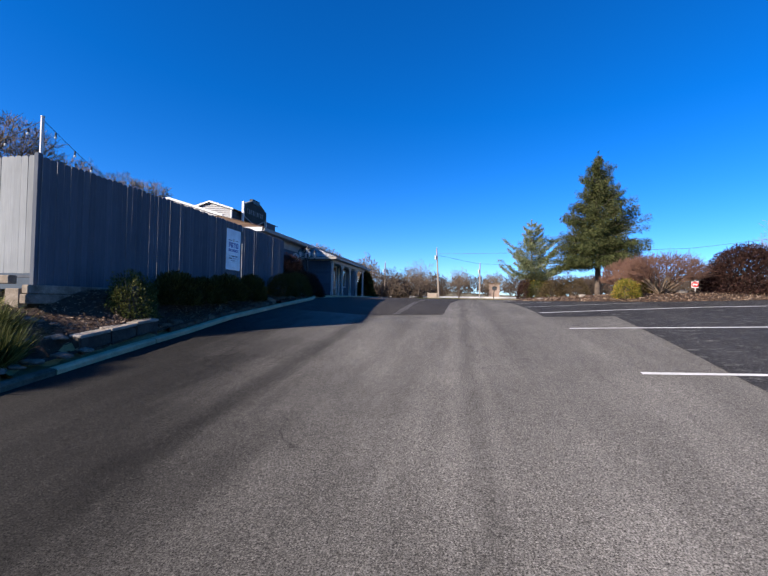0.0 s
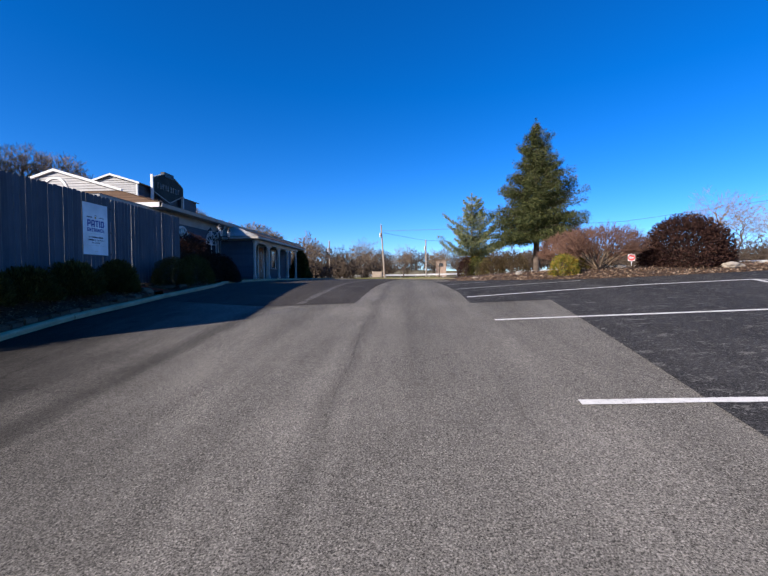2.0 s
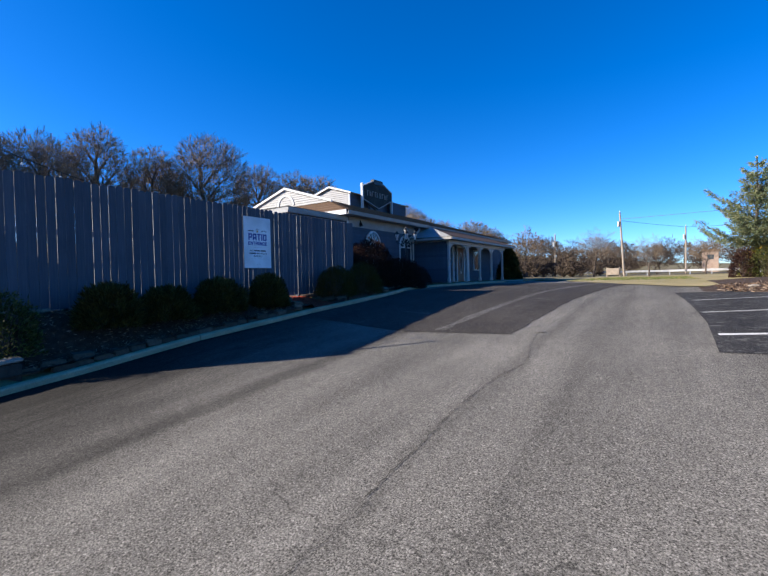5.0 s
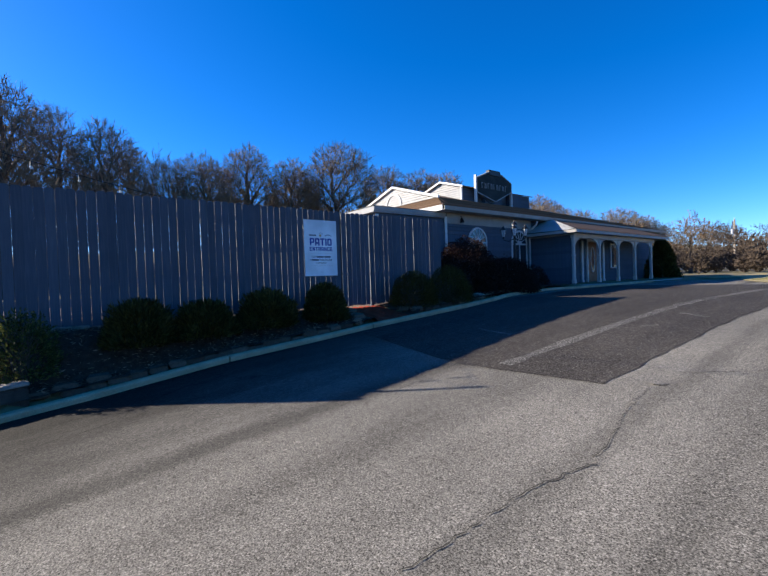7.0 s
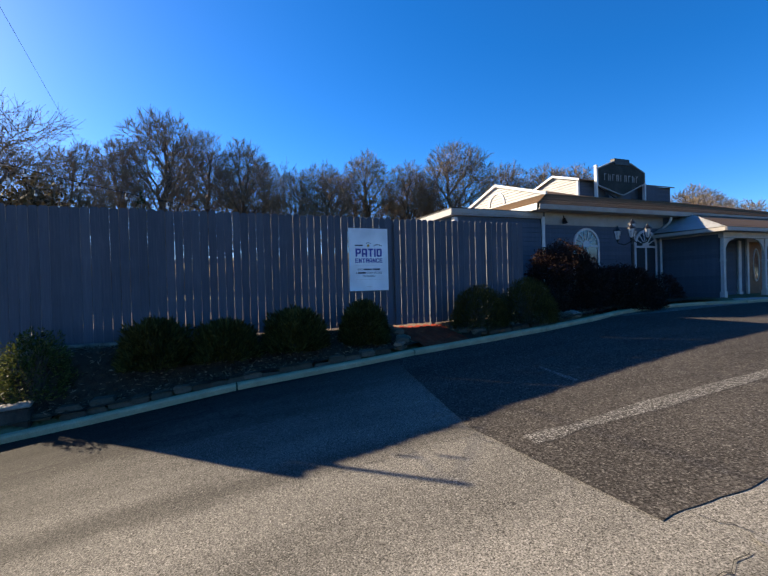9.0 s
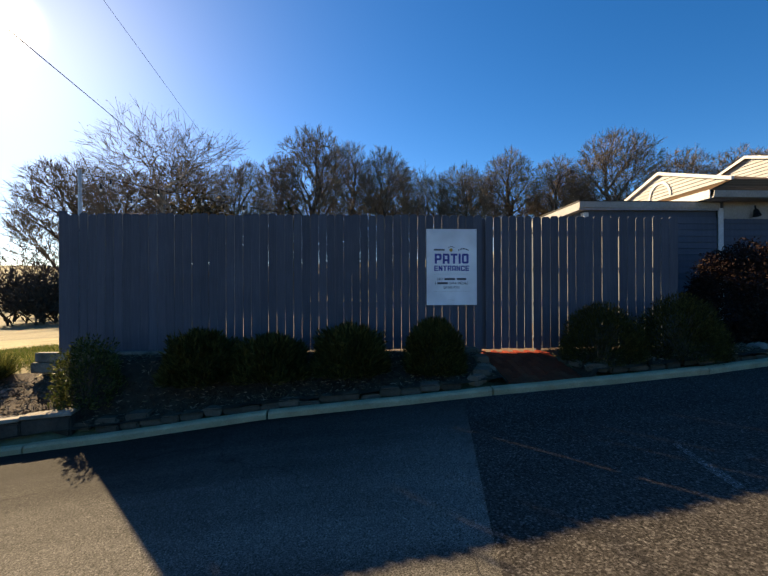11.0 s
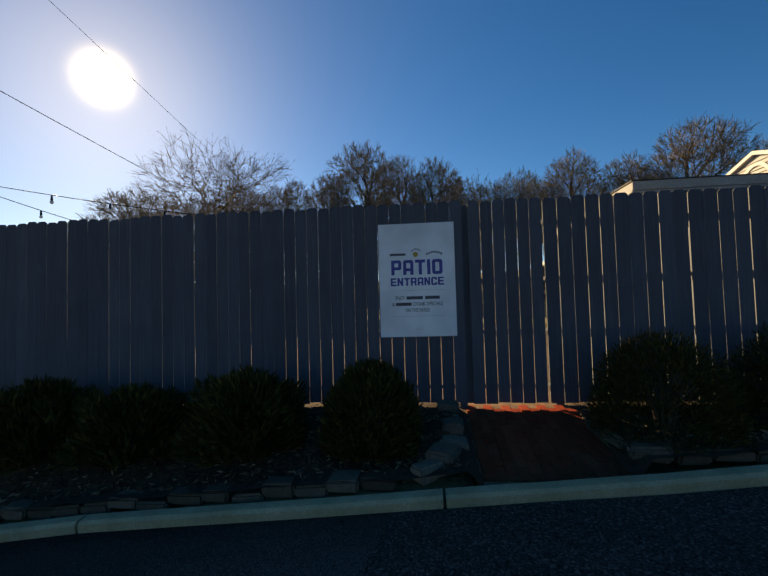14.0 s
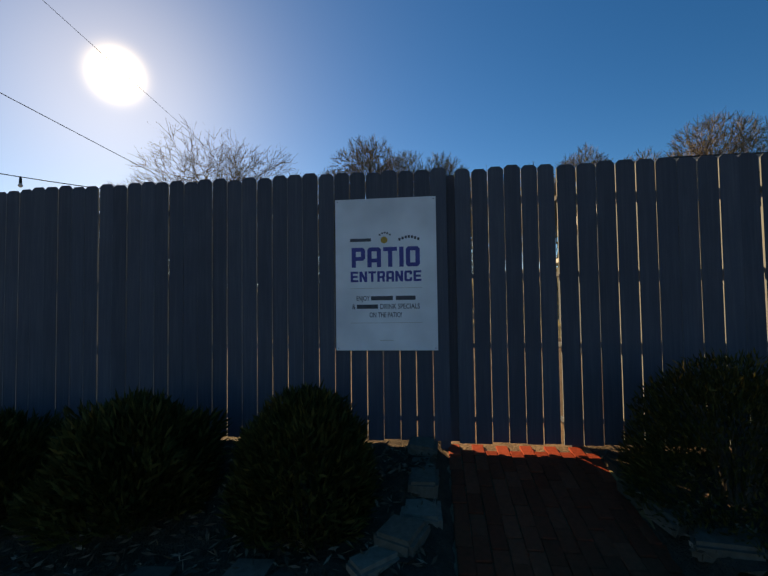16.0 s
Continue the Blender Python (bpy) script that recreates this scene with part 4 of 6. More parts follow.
bmesh.ops.create_circle(bmo, cap_ends=True, radius=0.03, segments=18)
ob = part("emblem", bmo, M_ORANGE, sign)
ob.matrix_basis = pose(0.0068, -0.01, 0.955, 0, 90, 0)
bar(-0.31, 0.31, 0.535, 0.538, M_TAN, sign)
bar(-0.31, 0.31, 0.236, 0.239, M_TAN, sign)
bar(-0.06, 0.06, 0.085, 0.089, M_TAN, sign)
text_part("ENJOY", 0.062, -0.20, 0.448, M_INK, sign, 0.115, 0.0005)
bar(-0.13, 0.06, 0.432, 0.468, M_INK, sign)
bar(0.085, 0.255, 0.432, 0.468, M_INK, sign)
text_part("&", 0.062, -0.282, 0.376, M_INK, sign, 0.028, 0.0005)
bar(-0.255, -0.07, 0.36, 0.396, M_INK, sign)
text_part("DRINK SPECIALS", 0.062, 0.12, 0.376, M_INK, sign, 0.34, 0.0005)
text_part("ON THE PATIO!", 0.062, -0.005, 0.304, M_INK, sign, 0.28, 0.0005)
for yy in (-SW / 2 + 0.02, SW / 2 - 0.02):
    for zz in (0.02, SH - 0.02):
        bms = bmesh.new()
        bmesh.ops.create_icosphere(bms, subdivisions=1, radius=0.007)
        part("screw", bms, M_STEEL, sign).matrix_basis = Matrix.Translation((0.007, yy, zz))

# ---- string lights over the patio ----
pole = thing("string_light_pole", (-7.52, 6.52, 1.5), "white pole holding patio string lights", "pole")
part("shaft", tube(bmesh.new(), [(0, 0, 0), (0, 0, 3.22)], 0.03, 10), M_WHITE, pole)
part("cap", tube(bmesh.new(), [(0, 0, 3.22), (0, 0, 3.24)], 0.036, 10), M_WHITE, pole)


def string_lights(a, b, sag, count):
    t = thing("string_lights", a, "black cable of patio string lights with clear bulbs", "string lights", "patio string lights")
    a, b = Vector(a), Vector(b)
    pts = [(b - a) * (i / 24) - Vector((0, 0, sag * 4 * (i / 24) * (1 - i / 24))) for i in range(25)]
    part("cable", tube(bmesh.new(), pts, 0.006, 5), M_BLACK, t)
    for i in range(count):
        f = (i + 0.6) / count
        p = (b - a) * f - Vector((0, 0, sag * 4 * f * (1 - f)))
        so = part("socket", tube(bmesh.new(), [p, p - Vector((0, 0, 0.08))], [0.013, 0.018], 7), M_BLACK, t)
        bmg = bmesh.new()
        bmesh.ops.create_uvsphere(bmg, u_segments=8, v_segments=6, radius=0.026)
        bmesh.ops.translate(bmg, verts=bmg.verts, vec=p - Vector((0, 0, 0.105)))
        part("bulb", bmg, M_BULB, so, smooth=True)
    return t


string_lights((-7.52, 6.52, 4.68), (-12.5, 19.0, 4.6), 0.55, 18)
string_lights((-7.52, 6.52, 4.66), (-16.0, 8.5, 4.4), 0.35, 12)

# ---- the restaurant ----
house = thing("restaurant_building", (0, 0, 0), "low blue clapboard restaurant with brown hip roof and white trim", "building")
WX, WZ0, WZ1 = -10.0, 1.35, 4.62
SHED0, CORNER, PORCH_S, HOUSE_N = 16.74, 20.1, 26.05, 41.0


def plank_mesh(length, expo=0.152):
    """A clapboard running along y, thin at the top, 12 mm proud at the foot."""
    bm = bmesh.new()
    prism(bm, [(0, 0), (0.028, 0.004), (0.004, expo + 0.012), (0, expo + 0.012)], "y", 0, length)
    bmesh.ops.recalc_face_normals(bm, faces=bm.faces)
    me = bpy.data.meshes.new("clapboard")
    bm.to_mesh(me)
    bm.free()
    me.materials.append(M_SIDING)
    return me


def clad(parent, m, length, z0, z1, expo=0.152):
    me = plank_mesh(length, expo)
    z = z0
    while z < z1 - 0.03:
        ob = new("clapboard", me)
        ob.parent = parent
        ob.matrix_basis = m @ Matrix.Translation((0, 0, z))
        z += expo


# walls (solid, thick)
bm = bmesh.new()
add_box(bm, WX - 0.2, WX, CORNER, HOUSE_N, WZ0, WZ1 + 0.3)
w_e = part("wall", bm, M_SIDING, house)
w_s = part("wall", box_bm(-28, WX - 0.2, CORNER, CORNER + 0.2, WZ0, WZ1 + 0.3), M_SIDING, house)
part("wall", box_bm(-28, -27.8, CORNER + 0.2, HOUSE_N, WZ0, WZ1 + 0.3), M_SIDING, house)
part("wall", box_bm(-27.8, WX - 0.2, HOUSE_N - 0.2, HOUSE_N, WZ0, WZ1 + 0.3), M_SIDING, house)
clad(w_e, Matrix.Translation((WX, CORNER + 0.14, 0)), PORCH_S - CORNER - 0.1, WZ0, WZ1)
clad(w_e, Matrix.Translation((WX, PORCH_S, 0)), HOUSE_N - PORCH_S - 0.2, WZ0, WZ1)
part("corner_trim", box_bm(WX - 0.02, WX + 0.028, CORNER, CORNER + 0.13, WZ0, WZ1, bevel=0.004), M_WHITE, house)
part("frieze", box_bm(WX - 0.01, WX + 0.03, CORNER + 0.13, PORCH_S, WZ1 - 0.26, WZ1 + 0.28), M_CREAM, house)

# low side wing behind the fence
wing = thing("side_wing", (0, 0, 0), "low flat-roofed blue clapboard wing behind the fence", "building")
ws = part("wall", box_bm(-15.0, WX - 0.03, SHED0, CORNER - 0.02, WZ0, 4.55), M_SIDING, wing)
clad(ws, Matrix.Translation((WX - 0.03, SHED0 + 0.05, 0)), CORNER - SHED0 - 0.06, WZ0, 4.42)
bm = bmesh.new()
prism(bm, [(-15.2, 4.50), (WX + 0.08, 4.55), (WX + 0.08, 4.74), (-15.2, 4.70)], "y", SHED0 - 0.18, CORNER - 0.03)
part("roof", bm, M_GABLE, wing)
part("fascia", box_bm(WX + 0.085, WX + 0.11, SHED0 - 0.18, CORNER - 0.03, 4.60, 4.745), M_CREAM, wing)
part("roof_edge", box_bm(-15.2, WX + 0.12, SHED0 - 0.20, CORNER - 0.03, 4.746, 4.765), M_BLACK, wing)
part("corner_trim", box_bm(WX - 0.16, WX - 0.005, SHED0 - 0.014, SHED0 + 0.10, WZ0, 4.5), M_WHITE, wing)

# hip roof with a gablet over the south slope
EX, EZ, RISE, RX, GY = -9.5, 4.95, 0.31, -18.75, 25.0
ES, EN = 19.5, 42.0
RZ = EZ + (EX - RX) * RISE
EW = 2 * RX - EX
gz_ = EZ + (GY - ES) * RISE
half = (RZ - gz_) / RISE
roof = part("roof", bmesh.new(), None, house)
bm = bmesh.new()
thick = 0.06
corners = {"se": (EX, ES, EZ), "sw": (EW, ES, EZ), "ne": (EX, EN, EZ), "nw": (EW, EN, EZ), "ge": (RX + half, GY, gz_), "gw": (RX - half, GY, gz_), "gp": (RX, GY, RZ), "rn": (RX, EN - 9.0, RZ)}
for dz in (0, -thick):
    v = {k: bm.verts.new((p[0], p[1], p[2] + dz)) for k, p in corners.items()}
    for q in (("se", "ne", "rn", "gp", "ge"), ("sw", "gw", "gp", "rn", "nw"), ("se", "ge", "gw", "sw"), ("ne", "nw", "rn")):
        bm.faces.new([v[k] for k in q])
me = bpy.data.meshes.new("roof")
bmesh.ops.recalc_face_normals(bm, faces=bm.faces)
bm.to_mesh(me)
bm.free()
me.materials.append(M_ROOF)
roof.data = me


def shingle_rows(parent, origin, along, up, length, height, taper, course=0.30):
    """Courses of shingle strips up a slope; taper: shortening at start and end per metre of rise."""
    o, a, u = Vector(origin), Vector(along).normalized(), Vector(up).normalized()
    n = a.cross(u).normalized()
    if n.z < 0:
        n = -n
    s, k = 0.0, 0
    while s < height:
        t0 = taper[0] * s
        t1 = length - taper[1] * s
        bm = bmesh.new()
        pieces = max(1, int((t1 - t0) / 3.0))
        for i in range(pieces):
            p0, p1 = t0 + (t1 - t0) * i / pieces, t0 + (t1 - t0) * (i + 1) / pieces - 0.008
            q = [o + a * p0 + u * s + n * 0.022, o + a * p1 + u * s + n * 0.022, o + a * p1 + u * (s + course) + n * 0.006, o + a * p0 + u * (s + course) + n * 0.006]
            lo = [x - n * 0.02 for x in q[:2]]
            vs = [bm.verts.new(x) for x in q + lo]
            bm.faces.new(vs[:4])
            bm.faces.new((vs[4], vs[5], vs[1], vs[0]))
        part("shingle_course", bm, M_ROOF, parent)
        s += course
        k += 1


sl = math.hypot(1, RISE)
shingle_rows(roof, (EX, ES, EZ), (0, 1, 0), (-1, 0, RISE), EN - ES, (EX - RX) * sl * 0.62, (1 / sl, 1 / sl))
shingle_rows(roof, (EX, ES, EZ), (-1, 0, 0), (0, 1, RISE), EX - EW, (GY - ES) * sl, (1 / sl, 1 / sl))
# eaves: gutter, soffit, returns
part("gutter", prism(bmesh.new(), [(EX - 0.01, EZ - 0.20), (EX + 0.09, EZ - 0.18), (EX + 0.12, EZ - 0.03), (EX + 0.10, EZ - 0.03), (EX + 0.07, EZ - 0.16), (EX - 0.01, EZ - 0.17)], "y", ES, EN), M_CREAM, house)
part("soffit", box_bm(WX, EX, ES, EN, EZ - 0.17, EZ - 0.14), M_CREAM, house)
part("soffit", box_bm(EW, EX, ES, CORNER, EZ - 0.19, EZ - 0.175), M_WHITE, house)
part("fascia", box_bm(EW, EX, ES - 0.03, ES - 0.005, EZ - 0.19, EZ + 0.01), M_WHITE, house)
# gablet
gb = part("gable", bmesh.new(), None, house, "white clapboard gablet with a half-round vent")
bm = bmesh.new()
prism(bm, [(RX - half, gz_), (RX + half, gz_), (RX, RZ - 0.02)], "y", GY - 0.02, GY + 0.15)
gb.data = bpy.data.meshes.new("gable")
bm.to_mesh(gb.data)
bm.free()
gb.data.materials.append(M_GABLE)
z = gz_ + 0.03
while z < RZ - 0.12:
    hw = half * (1 - (z - gz_) / (RZ - gz_)) - 0.06
    part("clapboard", prism(bmesh.new(), [(GY - 0.055, z), (GY - 0.024, z + 0.145), (GY - 0.02, z + 0.145), (GY - 0.02, z)], "x", RX - hw, RX + hw), M_GABLE, gb)
    z += 0.145
for s in (-1, 1):
    bm = bmesh.new()
    prism(bm, [(RX + s * (half + 0.15), gz_ - 0.04), (RX + s * (half + 0.15), gz_ + 0.10), (RX, RZ + 0.14), (RX, RZ)], "y", GY - 0.16, GY - 0.05)
    part("rake_board", bm, M_WHITE, gb)
bm = bmesh.new()
arc = [(RX + 0.75 * math.cos(a), gz_ + 0.12 + 0.75 * math.sin(a)) for a in np.linspace(0, math.pi, 17)]
arc += [(RX + 0.62 * math.cos(a), gz_ + 0.12 + 0.62 * math.sin(a)) for a in np.linspace(math.pi, 0, 17)]
prism(bm, arc, "y", GY - 0.085, GY - 0.03)
part("vent_frame", bm, M_WHITE, gb)

# roof monitor with its own gable
MX, MH, MS, MN, ME, MP = -18.05, 1.72, 28.6, 36.0, 7.9, 8.46
mon = part("monitor", box_bm(MX - MH, MX + MH, MS, MN, 6.7, ME), M_SIDING, house, "small roof monitor clad in blue boards")
clad(mon, Matrix.Translation((MX + MH, MS + 0.03, 0)), MN - MS - 0.06, 6.95, ME - 0.03, 0.15)
bm = bmesh.new()
prism(bm, [(MX - MH, 6.7), (MX + MH, 6.7), (MX + MH, ME), (MX, MP - 0.03), (MX - MH, ME)], "y", MS - 0.06, MS - 0.02)
part("gable_face", bm, M_GABLE, mon)
z = 6.95
while z < MP - 0.1:
    hw = MH if z < ME else MH * (1 - (z - ME) / (MP - ME))
    part("clapboard", prism(bmesh.new(), [(MS - 0.095, z), (MS - 0.064, z + 0.145), (MS - 0.06, z + 0.145), (MS - 0.06, z)], "x", MX - hw + 0.05, MX + hw - 0.05), M_GABLE, mon)
    z += 0.145
for s in (-1, 1):
    bm = bmesh.new()
    prism(bm, [(MX, MP), (MX, MP + 0.06), (MX + s * (MH + 0.2), ME + 0.02), (MX + s * (MH + 0.2), ME - 0.05)], "y", MS - 0.2, MN + 0.1)
    part("roof_slope", bm, M_ROOF, mon)
    bm = bmesh.new()
    prism(bm, [(MX, MP - 0.05), (MX, MP + 0.075), (MX + s * (MH + 0.21), ME + 0.035), (MX + s * (MH + 0.21), ME - 0.08)], "y", MS - 0.24, MS - 0.20)
    part("rake_board", bm, M_WHITE, mon)
part("corner_trim", box_bm(MX + MH - 0.1, MX + MH + 0.02, MS - 0.1, MS + 0.02, 6.9, ME - 0.02), M_WHITE, mon)

# rooftop sign
bill = thing("rooftop_sign", (-15.85, 31.25, 6.15), "dark weathered rooftop sign with dull letters and pale frame", "sign")
face = [(-1.82, 1.42), (-1.82, 2.32), (-0.65, 2.78), (0.75, 2.78), (1.85, 2.32), (1.85, 1.72), (0.15, 0.98), (-0.10, 0.98)]
part("face", prism(bmesh.new(), face, "x", -0.16, 0.0), M_BOARD, bill)
for a, b in zip(face, face[1:] + face[:1]):
    d = (Vector(b) - Vector(a)).normalized()
    n = Vector((-d.y, d.x)) * 0.03
    a2, b2 = Vector(a), Vector(b)
    part("frame", prism(bmesh.new(), [tuple(a2 + n), tuple(b2 + n), tuple(b2 - n), tuple(a2 - n)], "x", -0.17, 0.03), M_DULL, bill)
part("post", box_bm(-0.12, 0.06, -1.95, -1.85, 0.15, 2.5, bevel=0.01), M_WHITE, bill)
part("post", box_bm(-0.12, 0.06, 1.80, 1.90, 0.0, 1.75, bevel=0.01), M_WHITE, bill)
part("post", box_bm(-0.3, -0.17, -0.1, 0.1, 0.3, 1.5), M_BLACK, bill)
part("header_box", box_bm(-0.25, 0.05, -0.55, 0.62, 2.62, 2.98, bevel=0.02), M_BLACK, bill)
part("brace", tube(bmesh.new(), [(0.02, -1.9, 1.35), (0.9, -0.6, 0.12)], 0.03, 6), M_BLACK, bill)
for i in range(9):
    y = -1.25 + i * 0.31
    bmL = bmesh.new()
    add_box(bmL, 0.004, 0.03, y - 0.09, y - 0.05, 1.72, 2.08)
    if i % 3 != 1:
        add_box(bmL, 0.004, 0.03, y - 0.048, y + 0.07, 2.04, 2.08)
    if i % 2:
        add_box(bmL, 0.004, 0.03, y + 0.03, y + 0.07, 1.72, 2.03)
    part("letter_bar", bmL, M_DULL, bill)
part("screen_box", box_bm(-0.6, -0.05, 1.92, 3.1, 0.6, 1.66, bevel=0.02), M_SIDING, bill)
part("screen_box", box_bm(-0.8, -0.2, -0.75, 1.0, 0.2, 1.2, bevel=0.02), M_SIDING, bill)


# fan-light windows in the east wall
def fan_window(yc, zs=3.68, r=0.60):
    w = thing("window", (WX + 0.02, yc, zs), "white half-round fanlight window over a dark sash", "window", "fanlight windows", "structure")
    ring = [(r * math.cos(a), r * math.sin(a)) for a in np.linspace(0, math.pi, 21)] + [((r - 0.075) * math.cos(a), (r - 0.075) * math.sin(a)) for a in np.linspace(math.pi, 0, 21)]
    part("frame", prism(bmesh.new(), ring, "x", -0.02, 0.055), M_WHITE, w)
    part("frame", box_bm(-0.02, 0.05, -r, r, -0.07, 0.0), M_WHITE, w)
    part("pane", prism(bmesh.new(), [((r - 0.07) * math.cos(a), (r - 0.07) * math.sin(a)) for a in np.linspace(0, math.pi, 21)], "x", -0.015, 0.018), M_GLASS, w)
    hub = [(0.17 * math.cos(a), 0.17 * math.sin(a)) for a in np.linspace(0, math.pi, 11)]
    part("hub", prism(bmesh.new(), hub, "x", 0.019, 0.04), M_WHITE, w)
    for a in np.linspace(0, math.pi, 8)[1:-1]:
        d, n = Vector((math.cos(a), math.sin(a))), Vector((-math.sin(a), math.cos(a))) * 0.016
        p0, p1 = d * 0.16, d * (r - 0.07)
        part("muntin", prism(bmesh.new(), [tuple(p0 + n), tuple(p1 + n), tuple(p1 - n), tuple(p0 - n)], "x", 0.019, 0.036), M_WHITE, w)
    part("pane", box_bm(-0.015, 0.018, -r + 0.07, r - 0.07, -1.5, -0.07), M_GLASS, w)
    for y0, y1 in ((-r, -r + 0.07), (-0.03, 0.03), (r - 0.07, r)):
        part("frame", box_bm(-0.02, 0.045, y0, y1, -1.5, -0.072), M_WHITE, w)
    part("sill", box_bm(-0.02, 0.10, -r - 0.06, r + 0.06, -1.57, -1.502), M_WHITE, w)
    return w


fan_window(22.05)
fan_window(25.05)
spot = thing("eave_spotlight", (WX + 0.12, 20.95, 4.55), "small black spotlight under the eave", "lamp")
part("arm", tube(bmesh.new(), [(0, 0, 0.12), (0.02, 0, 0)], 0.02, 6), M_BLACK, spot)
part("shade", tube(bmesh.new(), [(0.02, 0, 0.02), (0.06, 0, -0.14)], [0.05, 0.09], 10), M_BLACK, spot)
pipe = thing("downpipe", (WX + 0.06, PORCH_S - 0.18, 1.5), "pale downpipe beside the porch wall", "downpipe", kind="structure")
part("pipe", tube(bmesh.new(), [(0.42, 0, 3.22), (0.36, 0, 3.05), (0.06, 0, 2.8), (0, 0, 2.7), (0, 0, 0)], 0.04, 8), M_WHITE, pipe)

# porch
PX, PZ = -7.9, 1.72
porch = thing("porch", (0, 0, 0), "blue entrance porch with white arched posts", "porch")
part("floor", box_bm(WX + 0.02, -6.75, PORCH_S - 0.4, 36.0, 1.3, PZ), M_CONC, porch)
pw = part("side_wall", box_bm(WX + 0.02, PX - 0.08, PORCH_S, PORCH_S + 0.15, PZ + 0.002, 3.93), M_SIDING, porch)
clad(pw, pose(PX - 0.1, PORCH_S, 0, 0, 0, 90) @ Matrix.Diagonal((-1, 1, 1, 1)), PX - 0.1 - WX - 0.04, PZ + 0.01, 3.8)
iw = part("inner_wall", box_bm(WX + 0.1, WX + 1.0, PORCH_S + 0.15, 36.0, PZ + 0.002, 3.93), M_SIDING, porch)
clad(iw, Matrix.Translation((WX + 1.0, PORCH_S + 0.16, 0)), 9.8, PZ + 0.01, 3.8)
POSTS = (26.05, 28.45, 30.5, 32.55, 34.77)


def porch_post(y):
    p = thing("porch_post", (PX, y, PZ), "white turned porch post with curved brackets", "post", "porch posts")
    part("shaft", box_bm(-0.06, 0.06, -0.06, 0.06, 0.0, 2.06, bevel=0.012), M_POST, p)
    part("base", box_bm(-0.08, 0.08, -0.08, 0.08, 0.0, 0.22, bevel=0.012), M_POST, p)
    part("collar", box_bm(-0.075, 0.075, -0.075, 0.075, 1.25, 1.31, bevel=0.01), M_POST, p)
    for s in (-1, 1):
        if (y == POSTS[0] and s < 0) or (y == POSTS[-1] and s > 0):
            continue
        a = [(s * (0.06 + 0.5 * (1 - math.cos(t))), 1.46 + 0.55 * math.sin(t)) for t in np.linspace(0, math.pi / 2, 8)]
        pts = a + [(s * 0.62, 2.055), (s * 0.06, 2.055)]
        part("bracket", prism(bmesh.new(), pts, "x", -0.025, 0.025), M_POST, p)
    return p


for y in POSTS:
    porch_post(y)
part("beam", box_bm(PX - 0.08, PX + 0.08, PORCH_S - 0.1, 35.1, PZ + 2.065, PZ + 2.27), M_POST, porch)
part("beam", box_bm(WX + 0.02, PX - 0.08, PORCH_S - 0.05, PORCH_S + 0.12, PZ + 2.2, PZ + 2.27), M_POST, porch)
# porch roof, hipped, running back up to the main roof
PE, PS, PN, PEZ = -7.45, 25.45, 36.2, 4.09
bm = bmesh.new()
for dz in (0, -0.07):
    v = [bm.verts.new((x, y, z + dz)) for x, y, z in ((PE, PS, PEZ), (PE, PN, PEZ), (-10.4, PN, 5.22), (-10.4, PS + 2.2, 5.22), (-10.2, PS, PEZ + 0.05))]
    bm.faces.new((v[0], v[1], v[2], v[3]))
    bm.faces.new((v[0], v[3], v[4]))
pr = part("roof", bm, M_ROOF, porch)
shingle_rows(pr, (PE, PS + 0.02, PEZ), (0, 1, 0), (-2.95, 0, 0.97), PN - PS, 3.05, (0.74, 0.0))
hipv = Vector((-2.95, 2.2, 0.97))
bm = bmesh.new()
bm.faces.new([bm.verts.new(Vector(p) + Vector((0, -0.01, 0.012))) for p in ((PE, PS, PEZ), (-10.4, PS + 2.2, 5.22), (-10.2, PS, PEZ + 0.05))])
bmesh.ops.solidify(bm, geom=bm.faces[:], thickness=0.012)
part("hip_slope", bm, M_WHITE, porch, "pale flashed south slope of the porch roof")
part("fascia", box_bm(PE - 0.02, PE + 0.02, PS, PN, PEZ - 0.12, PEZ + 0.0), M_CREAM, porch)
part("fascia", box_bm(-10.0, PE - 0.02, PS - 0.02, PS + 0.02, PEZ - 0.12, PEZ + 0.0), M_CREAM, porch)
part("soffit", box_bm(WX + 0.02, PE - 0.02, PS + 0.02, PN, PEZ - 0.115, PEZ - 0.09), M_CREAM, porch)

door = thing("front_door", (WX + 1.03, 29.95, PZ), "brown wooden entrance door with an oval glass light", "door", kind="structure")
part("leaf", box_bm(0.0, 0.05, -0.46, 0.46, 0.02, 2.05, bevel=0.006), M_DOOR, door)
oval = [(0.17 * math.cos(a), 1.15 + 0.62 * math.sin(a)) for a in np.linspace(0, 2 * math.pi, 29)[:-1]]
part("pane", prism(bmesh.new(), oval, "x", 0.052, 0.06), M_GLASS, door)
ring = bmesh.new()
tube(ring, [(0.06, 0.19 * math.cos(a), 1.15 + 0.64 * math.sin(a)) for a in np.linspace(0, 2 * math.pi, 29)], 0.02, 6)
part("oval_trim", ring, M_WHITE, door)
for s in (-1, 1):
    part("casing", box_bm(-0.01, 0.07, s * 0.53 - 0.06, s * 0.53 + 0.06, 0.0, 2.2), M_WHITE, door)
part("casing", box_bm(-0.01, 0.07, -0.469, 0.469, 2.07, 2.2), M_WHITE, door)
